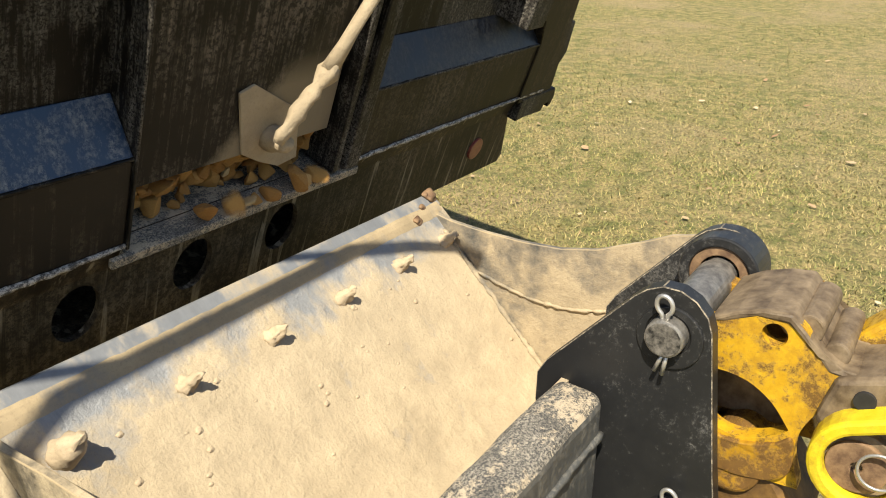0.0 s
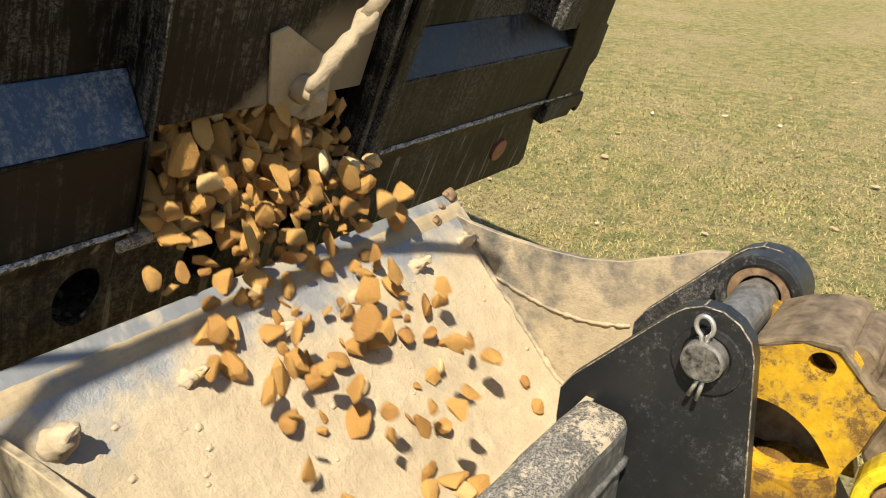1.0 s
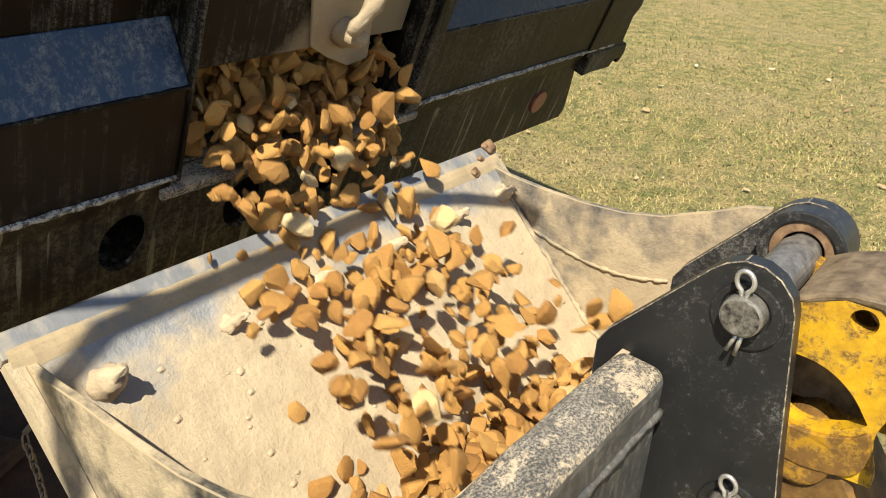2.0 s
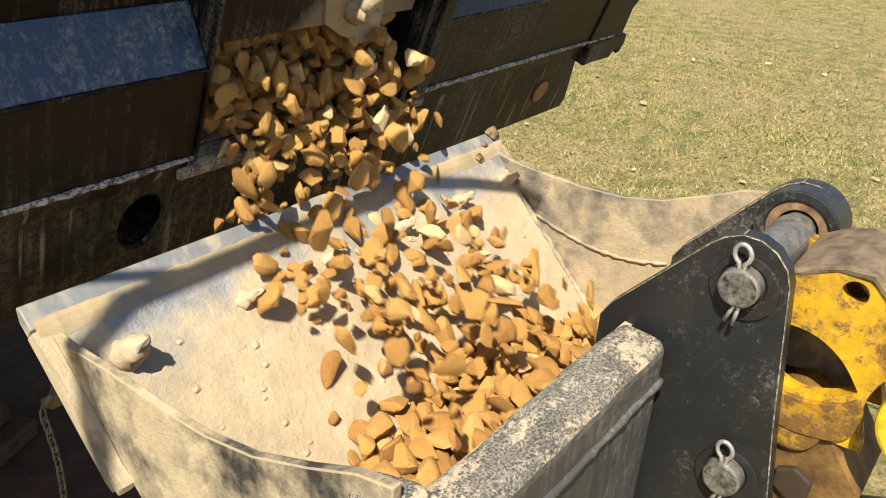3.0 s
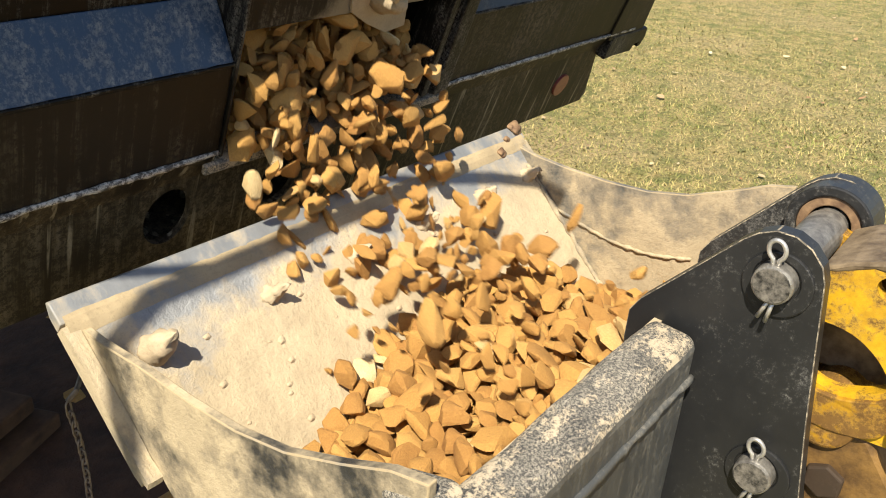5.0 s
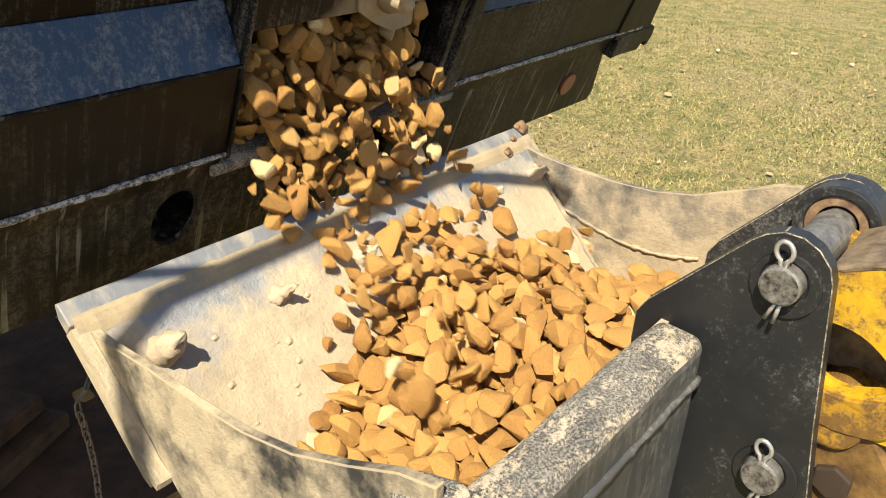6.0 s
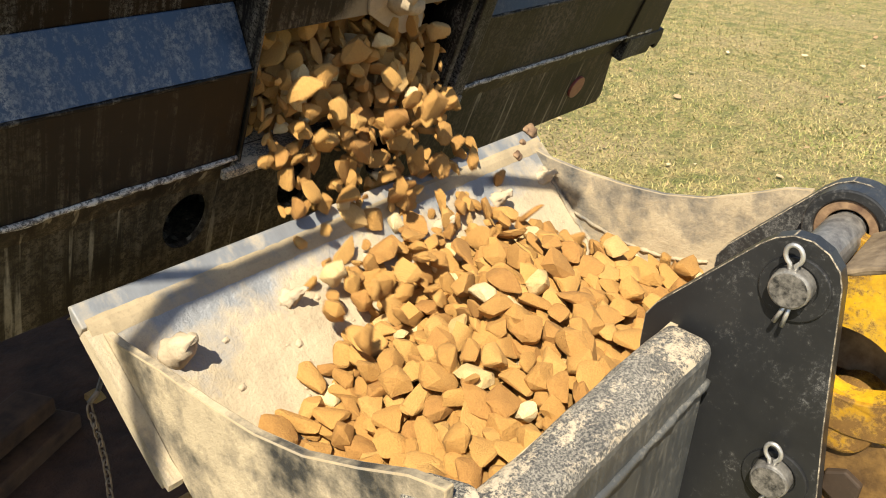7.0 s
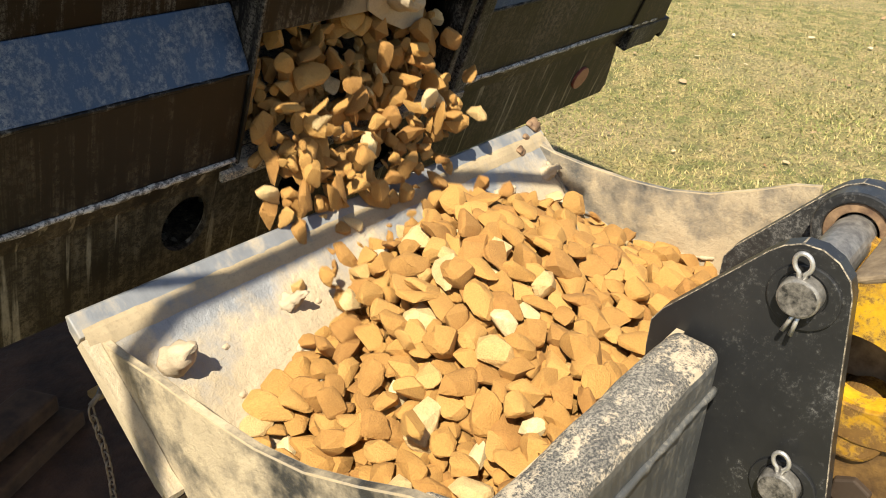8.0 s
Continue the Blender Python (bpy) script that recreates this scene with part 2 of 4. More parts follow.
blade_mat, nt, b = material("grass_blades", 0.8)
geo = nt.nodes.new("ShaderNodeNewGeometry")
tone = ramp(nt, geo.outputs["Random Per Island"], [(0.0, (0.10, 0.135, 0.022)), (0.35, (0.20, 0.215, 0.048)), (0.62, (0.38, 0.315, 0.105)), (0.88, (0.45, 0.36, 0.155)), (1.0, (0.30, 0.19, 0.09))])
patch = noise_node(nt, 0.9, 5, 0.6)
tone = mix(nt, ramp(nt, patch.outputs[0], [(0.42, 0), (0.66, 0.55)]), tone, (0.40, 0.31, 0.145))
tufts = noise_node(nt, 9, 8, 0.75)
tone = mix(nt, ramp(nt, tufts.outputs[0], [(0.38, 0.75), (0.50, 0.0)]), tone, (0.115, 0.125, 0.035))
tone = mix(nt, ramp(nt, tufts.outputs[0], [(0.54, 0.0), (0.66, 0.6)]), tone, (0.46, 0.34, 0.175))
nt.links.new(tone, b.inputs["Base Color"])

leaf_mat, nt, b = material("fallen_leaf", 0.8)
oi = nt.nodes.new("ShaderNodeObjectInfo")
nt.links.new(ramp(nt, oi.outputs["Random"], [(0, (0.24, 0.12, 0.05)), (0.5, (0.42, 0.30, 0.17)), (1, (0.62, 0.51, 0.34))]), b.inputs["Base Color"])


# ---- mesh helpers ----
def mesh_object(name, bm, mat, smooth=False):
    bmesh.ops.recalc_face_normals(bm, faces=bm.faces)
    me = bpy.data.meshes.new(name)
    bm.to_mesh(me)
    bm.free()
    me.materials.append(mat)
    if smooth:
        me.shade_smooth()
    return new(name, me)


def part(name, bm, mat, parent, label="", smooth=False, second=None):
    ob = mesh_object(name, bm, mat, smooth)
    if second:
        ob.data.materials.append(second)
    ob.parent = parent
    return tagged(ob, label)


def bevel(bm, width, segments=2, angle=30, worn=-1):
    edges = [e for e in bm.edges if len(e.link_faces) == 2 and e.calc_face_angle(0) > radians(angle)]
    bmesh.ops.bevel(bm, geom=edges, offset=width, segments=segments, profile=0.5, affect="EDGES", clamp_overlap=True, material=worn)
    return bm


def box(x0, x1, y0, y1, z0, z1, r=0.0):
    bm = bmesh.new()
    bmesh.ops.create_cube(bm, size=1)
    bmesh.ops.transform(bm, matrix=Matrix.Translation(((x0 + x1) / 2, (y0 + y1) / 2, (z0 + z1) / 2)) @ Matrix.Diagonal((x1 - x0, y1 - y0, z1 - z0, 1)), verts=bm.verts)
    return bevel(bm, r) if r else bm


def slab(outline, x0, x1, r=0.0, axis="x"):
    """A plate: an outline of (u, v) drawn out along an axis."""
    bm = bmesh.new()
    at = {"x": lambda a, u, v: (a, u, v), "y": lambda a, u, v: (u, a, v), "z": lambda a, u, v: (u, v, a)}[axis]
    lo = [bm.verts.new(at(x0, u, v)) for u, v in outline]
    hi = [bm.verts.new(at(x1, u, v)) for u, v in outline]
    n = len(outline)
    bm.faces.new(lo), bm.faces.new(hi[::-1])
    for i in range(n):
        bm.faces.new((lo[i], lo[(i + 1) % n], hi[(i + 1) % n], hi[i]))
    bmesh.ops.recalc_face_normals(bm, faces=bm.faces)
    return bevel(bm, r, 2, 25) if r else bm


def pierced(outline, holes, x0, x1, r=0.0, axis="x"):
    """A plate with holes through it. holes: lists of (u, v)."""
    bm = bmesh.new()
    at = {"x": lambda a, u, v: (a, u, v), "y": lambda a, u, v: (u, a, v)}[axis]
    edges = []
    for loop in [outline] + holes:
        vs = [bm.verts.new(at(x0, u, v)) for u, v in loop]
        edges += [bm.edges.new((vs[i], vs[(i + 1) % len(vs)])) for i in range(len(vs))]
    bmesh.ops.triangle_fill(bm, use_beauty=True, use_dissolve=False, edges=edges)
    made = bmesh.ops.extrude_face_region(bm, geom=bm.faces[:])
    bmesh.ops.translate(bm, vec=at(x1 - x0, 0, 0), verts=[v for v in made["geom"] if isinstance(v, bmesh.types.BMVert)])
    bmesh.ops.recalc_face_normals(bm, faces=bm.faces)
    return bevel(bm, r, 2, 40) if r else bm


def ring_points(cu, cv, ru, rv=None, n=28, turn=0.0):
    rv = rv or ru
    pts = []
    for i in range(n):
        a = 2 * math.pi * i / n
        u, v = ru * math.cos(a), rv * math.sin(a)
        pts.append((cu + u * math.cos(turn) - v * math.sin(turn), cv + u * math.sin(turn) + v * math.cos(turn)))
    return pts


def rod(a, b_, r0, r1=None, n=20, r=0.0):
    a, b_ = Vector(a), Vector(b_)
    bm = bmesh.new()
    bmesh.ops.create_cone(bm, cap_ends=True, segments=n, radius1=r0, radius2=r0 if r1 is None else r1, depth=(b_ - a).length)
    m = Matrix.Translation((a + b_) / 2) @ (b_ - a).to_track_quat("Z", "Y").to_matrix().to_4x4()
    if r:
        bevel(bm, r, 2, 50)
    bmesh.ops.transform(bm, matrix=m, verts=bm.verts)
    return bm


def tube(points, radius, n=8, closed=False):
    """A round wire along points."""
    bm = bmesh.new()
    pts = [Vector(p) for p in points]
    rings = []
    for i, p in enumerate(pts):
        q0 = pts[i - 1] if (i or closed) else p
        q1 = pts[(i + 1) % len(pts)] if (i + 1 < len(pts) or closed) else p
        q = (q1 - q0).to_track_quat("Z", "X")
        rings.append([bm.verts.new(p + q @ Vector((radius * math.cos(2 * math.pi * k / n), radius * math.sin(2 * math.pi * k / n), 0))) for k in range(n)])
    for i in range(len(rings) - (0 if closed else 1)):
        a, c = rings[i], rings[(i + 1) % len(rings)]
        shift = min(range(n), key=lambda s: sum((a[k].co - c[(k + s) % n].co).length for k in range(n)))
        for k in range(n):
            bm.faces.new((a[k], a[(k + 1) % n], c[(k + 1 + shift) % n], c[(k + shift) % n]))
    if not closed:
        bm.faces.new(rings[0]), bm.faces.new(rings[-1])
    return bm


def join(*bms):
    out = bmesh.new()
    for bm in bms:
        me = bpy.data.meshes.new("tmp")
        bm.to_mesh(me)
        bm.free()
        out.from_mesh(me)
        bpy.data.meshes.remove(me)
    return out


def lumpy(bm, amount, scale):
    bmesh.ops.recalc_face_normals(bm, faces=bm.faces)
    bm.normal_update()
    for v in bm.verts:
        v.co += v.normal * amount * noise.noise(v.co * scale)
    return bm


def dense(line, step):
    out = []
    for (u0, v0), (u1, v1) in zip(line, line[1:]):
        n = max(1, int(math.hypot(u1 - u0, v1 - v0) / step))
        out += [(u0 + (u1 - u0) * i / n, v0 + (v1 - v0) * i / n) for i in range(n)]
    return out + [line[-1]]


def smooth_loop(points, k=5):
    """A rounded closed outline through points."""
    n, out = len(points), []
    for i in range(n):
        p0, p1, p2, p3 = (Vector(points[(i + d) % n]) for d in (-1, 0, 1, 2))
        for j in range(k):
            t = j / k
            q = 0.5 * (2 * p1 + (p2 - p0) * t + (2 * p0 - 5 * p1 + 4 * p2 - p3) * t * t + (3 * p1 - p0 - 3 * p2 + p3) * t ** 3)
            out.append((q.x, q.y))
    return out


def knob(a, b_, radii, amount, scale, n=16):
    """A lumpy tapered body along an axis."""
    a, b_ = Vector(a), Vector(b_)
    q = (b_ - a).to_track_quat("Z", "Y")
    bm = bmesh.new()
    rings = []
    for i, r in enumerate(radii):
        c = a.lerp(b_, i / (len(radii) - 1))
        rings.append([bm.verts.new(c + q @ Vector((r * math.cos(2 * math.pi * k / n), r * math.sin(2 * math.pi * k / n), 0))) for k in range(n)])
    for r0, r1 in zip(rings, rings[1:]):
        for k in range(n):
            bm.faces.new((r0[k], r0[(k + 1) % n], r1[(k + 1) % n], r1[k]))
    bm.faces.new(rings[0]), bm.faces.new(rings[-1])
    bmesh.ops.recalc_face_normals(bm, faces=bm.faces)
    bm.normal_update()
    for v in bm.verts:
        v.co += v.normal * amount * (noise.noise(v.co * scale) + 0.5 * noise.noise(v.co * scale * 2.7))
    return bm


def thing(name, label, category, m=None, group="", kind=""):
    ob = new(name)
    ob.empty_display_size = 0.1
    if m is not None:
        ob.matrix_world = m
    return tagged(ob, label, category, group, kind)


# ---- ground ----
def build_ground():
    bm = bmesh.new()
    bmesh.ops.create_grid(bm, x_segments=90, y_segments=90, size=45)
    for v in bm.verts:
        v.co.x += 8
        v.co.z = 0.03 * noise.noise(v.co * 0.35)
    far = [(-400, -400, -0.05), (400, -400, -0.05), (400, 400, -0.05), (-400, 400, -0.05)]
    vs = [bm.verts.new(p) for p in far]
    bm.faces.new(vs)
    tagged(mesh_object("ground", bm, ground_mat, True), "dry trodden lawn with bare tan patches", "lawn", kind="structure")
    rng = np.random.default_rng(5)
    n = 420000
    # the strip of lawn that the shot looks over, denser close by
    d = 2.6 + 20 * rng.random(n) ** 1.7
    a = np.radians(-2 + 62 * rng.random(n))
    x, y = 0.2 + d * np.cos(a), 0.45 + d * np.sin(a)
    keep = ~((y > 1.8) & (x < 2.5))
    x, y = x[keep], y[keep]
    n = len(x)
    turn, lean = rng.random(n) * 2 * np.pi, 0.75 + rng.random(n) * 0.75
    length, width = 0.014 + 0.034 * rng.random(n) ** 1.5, 0.0020 + 0.0036 * rng.random(n)
    up = np.stack([np.cos(turn) * np.sin(lean), np.sin(turn) * np.sin(lean), np.cos(lean)], 1)
    side = np.stack([-np.sin(turn), np.cos(turn), np.zeros(n)], 1)
    z = np.array([0.03 * noise.noise((px * 0.35, py * 0.35, 0)) for px, py in zip(x, y)])
    base = np.stack([x, y, z - 0.004], 1)
    pts = np.empty((n, 3, 3))
    pts[:, 0], pts[:, 1], pts[:, 2] = base - side * width[:, None], base + side * width[:, None], base + up * length[:, None]
    me = bpy.data.meshes.new("grass")
    me.from_pydata(pts.reshape(-1, 3), [], np.arange(3 * n).reshape(-1, 3).tolist())
    me.materials.append(blade_mat)
    tagged(new("grass", me), "short dry green and straw-coloured grass blades", "grass", kind="stuff")
    rnd = random.Random(3)
    shapes = []
    for k in range(5):
        bm = bmesh.new()
        m = 9
        rim = [bm.verts.new(((0.6 + 0.5 * rnd.random()) * math.cos(2 * math.pi * i / m), (0.35 + 0.3 * rnd.random()) * math.sin(2 * math.pi * i / m), 0.16 * rnd.random())) for i in range(m)]
        mid = bm.verts.new((0, 0, 0))
        for i in range(m):
            bm.faces.new((rim[i], rim[(i + 1) % m], mid))
        made = bmesh.ops.extrude_face_region(bm, geom=bm.faces[:])
        bmesh.ops.translate(bm, vec=(0, 0, 0.025), verts=[v for v in made["geom"] if isinstance(v, bmesh.types.BMVert)])
        me = bpy.data.meshes.new("fallen_leaf")
        bm.to_mesh(me)
        bm.free()
        me.materials.append(leaf_mat)
        shapes.append(me)
    for i in range(290):
        d, a = 2.8 + 9 * rnd.random(), radians(-2 + 60 * rnd.random())
        x, y = 0.2 + d * math.cos(a), 0.45 + d * math.sin(a)
        if y > 1.7 and x < 2.6:
            continue
        ob = tagged(new("fallen_leaf", rnd.choice(shapes)), "dry curled tan leaf lying on the grass", "leaf", "fallen leaves on the lawn")
        s = 0.007 + 0.034 * rnd.random() ** 2.6
        ob.matrix_world = pose(x, y, 0.02 + 0.03 * noise.noise((x * 0.35, y * 0.35, 0)), rnd.uniform(-15, 15), rnd.uniform(-15, 15), rnd.uniform(0, 360)) @ Matrix.Diagonal((s, s, s, 1))


build_ground()

# ---- the dump truck's tail: its own frame leans out 20 degrees; X along the tail, Y into the body, Z up the tail ----
TAIL = pose(1.209, 1.592, 1.019, 20, -0.6, 0)
truck = thing("dump_truck", "black dump body raised, dusty tail with a small open chute gate", "truck", TAIL)
LEFT, RIGHT = -1.30, 1.36
GATE_L, GATE_R = -0.215, 0.31
FLOOR_Z = 0.008


def rib_section():
    return [(0.06, 0.285), (-0.02, 0.198), (-0.02, 0.022), (0.06, 0.022)]


def build_truck():
    for x0, x1, side in ((LEFT, -0.225, "left"), (0.40, RIGHT, "right")):
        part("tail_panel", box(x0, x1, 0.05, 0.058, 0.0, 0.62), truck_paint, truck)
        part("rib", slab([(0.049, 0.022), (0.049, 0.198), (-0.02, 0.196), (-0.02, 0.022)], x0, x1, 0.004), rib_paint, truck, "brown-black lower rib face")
        part("rib_bevel", slab([(0.049, 0.285), (0.049, 0.2), (-0.021, 0.2)], x0, x1 - (0.16 if side == "right" else 0), 0.003), bevel_sky_paint if side == "left" else dark_bevel_sky_paint, truck, "sloping black paint with the sky's reflection put into its colour as blue")
        lip = lumpy(tube([(x0 + (x1 - x0) * i / 60, -0.022, 0.020) for i in range(61)], 0.0058, 6), 0.004, 60)
        part("weld_bead", lip, lip_paint, truck, "scuffed pale weld along the lower lip", True)
        seam = lumpy(tube([(x0 + (x1 - x0) * i / 60, -0.021, 0.199) for i in range(61)], 0.004, 6), 0.003, 60)
        part("weld_bead", seam, truck_paint, truck, "", True)
        part("under_lip", slab([(-0.016, 0.016), (0.03, 0.016), (0.03, -0.045), (0.004, -0.045)], x0, x1 - (0.0 if side == "left" else 0.12)), beam_paint, truck)
    # upper panels, ribs beyond the view and the top rail
    part("top_rail", box(LEFT, RIGHT + 0.02, 0.0, 0.10, 0.62, 0.67, 0.01), truck_paint, truck)
    # unseen bar added above, bent so its shadow falls along the cutting edge
    hoop = [(-1.56, -0.31, 1.247), (-1.49, -0.22, 1.268), (-1.41, -0.10, 1.29), (-1.32, -0.066, 1.30), (-0.62, -0.063, 1.30), (-0.45, -0.11, 1.28), (-0.32, -0.16, 1.262), (-0.31, -0.23, 1.25)]
    part("shadow_hoop", tube(hoop, 0.016, 10), truck_paint, truck, "", True)
    # unseen posts, added only to carry that bar
    for x in (-1.2, -0.65):
        part("shadow_hoop_post", rod((x, 0.02, 0.66), (x, -0.061, 1.295), 0.010, n=10), truck_paint, truck)
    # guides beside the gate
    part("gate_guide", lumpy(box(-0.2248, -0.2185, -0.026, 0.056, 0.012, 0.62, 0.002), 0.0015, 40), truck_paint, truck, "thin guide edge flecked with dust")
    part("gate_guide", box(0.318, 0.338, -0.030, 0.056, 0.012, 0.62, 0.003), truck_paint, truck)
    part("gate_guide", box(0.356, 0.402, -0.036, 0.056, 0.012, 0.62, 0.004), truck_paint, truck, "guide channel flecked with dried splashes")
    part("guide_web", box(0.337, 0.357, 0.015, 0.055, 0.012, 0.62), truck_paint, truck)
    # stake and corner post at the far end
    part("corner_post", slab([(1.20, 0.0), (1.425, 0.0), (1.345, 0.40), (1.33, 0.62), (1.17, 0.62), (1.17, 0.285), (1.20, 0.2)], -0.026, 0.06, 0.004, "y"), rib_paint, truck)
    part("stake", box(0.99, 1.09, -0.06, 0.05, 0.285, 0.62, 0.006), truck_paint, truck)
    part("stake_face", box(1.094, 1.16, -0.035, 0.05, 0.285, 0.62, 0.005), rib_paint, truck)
    part("hinge_plate", slab([(1.40, 0.08), (1.46, 0.06), (1.50, 0.12), (1.47, 0.235), (1.40, 0.23)], 0.0, 0.06, 0.006, "y"), truck_paint, truck)
    hook = slab([(1.225, 0.012), (1.452, 0.012), (1.468, -0.02), (1.462, -0.055), (1.445, -0.06), (1.435, -0.04), (1.41, -0.044), (1.40, -0.066), (1.28, -0.062), (1.225, -0.066)], -0.030, 0.03, 0.004, "y")
    part("corner_hook", hook, truck_paint, truck)
    # bolster beam with lightening holes
    holes = [ring_points(cx, -0.125, 0.049, 0.064) for cx in (-0.293, -0.03, 0.225)]
    part("bolster_beam", pierced([(LEFT, -0.04), (1.225, -0.04), (1.298, -0.225), (1.285, -0.25), (LEFT, -0.25)], holes, 0.004, 0.018, 0.0, "y"), beam_paint, truck, "dark beam with round holes and dust runs")
    part("beam_top", box(LEFT, 1.2, 0.018, 0.16, -0.055, -0.043), beam_paint, truck)
    part("beam_bottom", box(LEFT, 1.25, 0.018, 0.16, -0.25, -0.238), beam_paint, truck)
    part("beam_back", box(LEFT, 1.2, 0.15, 0.16, -0.238, -0.055), beam_paint, truck)
    part("reflector", rod((1.076, -0.004, -0.143), (1.076, 0.006, -0.143), 0.036, n=24, r=0.002), red_glass, truck, "faded red round reflector")
    # sill of the chute
    part("sill", slab([(-0.258, -0.034), (0.41, -0.034), (0.41, 0.02), (-0.225, 0.02), (-0.225, -0.022), (-0.258, -0.022)], -0.014, 0.006, 0.003, "z"), rim_paint, truck, "dust-covered steel sill")
    part("chute_floor", box(GATE_L, 0.41, 0.0205, 0.7, 0.0062, 0.0078), rim_paint, truck)
    # body behind: floor, sides, roof of the load
    part("body_floor", box(LEFT, RIGHT, 0.02, 3.6, -0.03, 0.006), dark_steel, truck)
    part("body_side", box(LEFT - 0.02, LEFT, 0.05, 3.6, 0.0, 0.62), truck_paint, truck)
    part("body_side", box(RIGHT, RIGHT + 0.02, 0.06, 3.6, 0.0, 0.62), truck_paint, truck)
    part("body_front", box(LEFT, RIGHT, 3.58, 3.6, 0.0, 0.62), truck_paint, truck)
    part("chute_side", box(GATE_L - 0.012, GATE_L - 0.004, 0.06, 2.9, 0.007, 0.60), dark_steel, truck)
    part("chute_side", box(0.42, 0.428, 0.06, 2.9, 0.007, 0.60), dark_steel, truck)
    part("load_cover", box(LEFT, RIGHT, 0.06, 3.5, 0.625, 0.64), dark_steel, truck)
    # chassis under the body
    part("frame_rail", box(-0.75, -0.66, 0.35, 3.6, -0.55, -0.30), dark_steel, truck)
    part("frame_rail", box(0.70, 0.79, 0.35, 3.6, -0.55, -0.30), dark_steel, truck)
    gate = part("gate", box(GATE_L, 0.308, 0.008, 0.02, 0.0, 0.62, 0.002), gate_sunlit_paint, truck, "sliding chute gate streaked with dust, with a slanted sun patch painted in")
    plate = slab([(0.048, 0.006), (0.014, 0.146), (0.05, 0.158), (0.19, 0.075), (0.216, -0.045), (0.162, -0.053), (0.10, -0.025)], 0.001, 0.0075, 0.0015, "y")
    part("bracket", plate, rod_mat, gate, "folded bracket caked with pale dust")
    part("lifting_eye", knob((0.095, -0.066, 0.052), (0.118, -0.006, 0.030), (0.012, 0.019, 0.020, 0.020, 0.024, 0.030), 0.004, 60), rod_mat, gate, "", True)
    axis0, axis1, axis2 = Vector((0.067, -0.062, 0.066)), Vector((0.176, -0.062, 0.209)), Vector((0.40, -0.062, 0.58))
    part("clevis", knob(axis0, axis1, (0.009, 0.013, 0.0145, 0.0145, 0.014, 0.0145, 0.0155, 0.014, 0.013, 0.016, 0.020, 0.016), 0.009, 55), rod_mat, gate, "clevis caked with pale dust", True)
    part("lift_rod", knob(axis1 - (axis1 - axis0) * 0.06, axis2, (0.017, 0.015, 0.0118, 0.0114, 0.0114, 0.0114, 0.0114, 0.0114, 0.0114), 0.005, 50), rod_mat, gate, "lifting rod caked with pale dust", True)
    return gate


gate = build_truck()

# ---- excavator bucket ----
SHELL = [(1.414, 0.844), (1.13, 0.560), (1.07, 0.515), (1.0, 0.495), (0.93, 0.503), (0.865, 0.545), (0.82, 0.62), (0.804, 0.72), (0.802, 0.95)]
RIM = [(0.80, 0.972), (0.85, 0.960), (0.92, 0.926), (1.01, 0.888), (1.10, 0.868), (1.20, 0.861), (1.30, 0.862), (1.40, 0.869), (1.44, 0.878)]
NEAR_X, FAR_X = 0.652, 1.775


def offset(line, d):
    out = []
    for i, (u, v) in enumerate(line):
        a, c = line[max(0, i - 1)], line[min(len(line) - 1, i + 1)]
        t = Vector((c[0] - a[0], c[1] - a[1])).normalized()
        out.append((u + d * t.y, v - d * t.x))
    return out


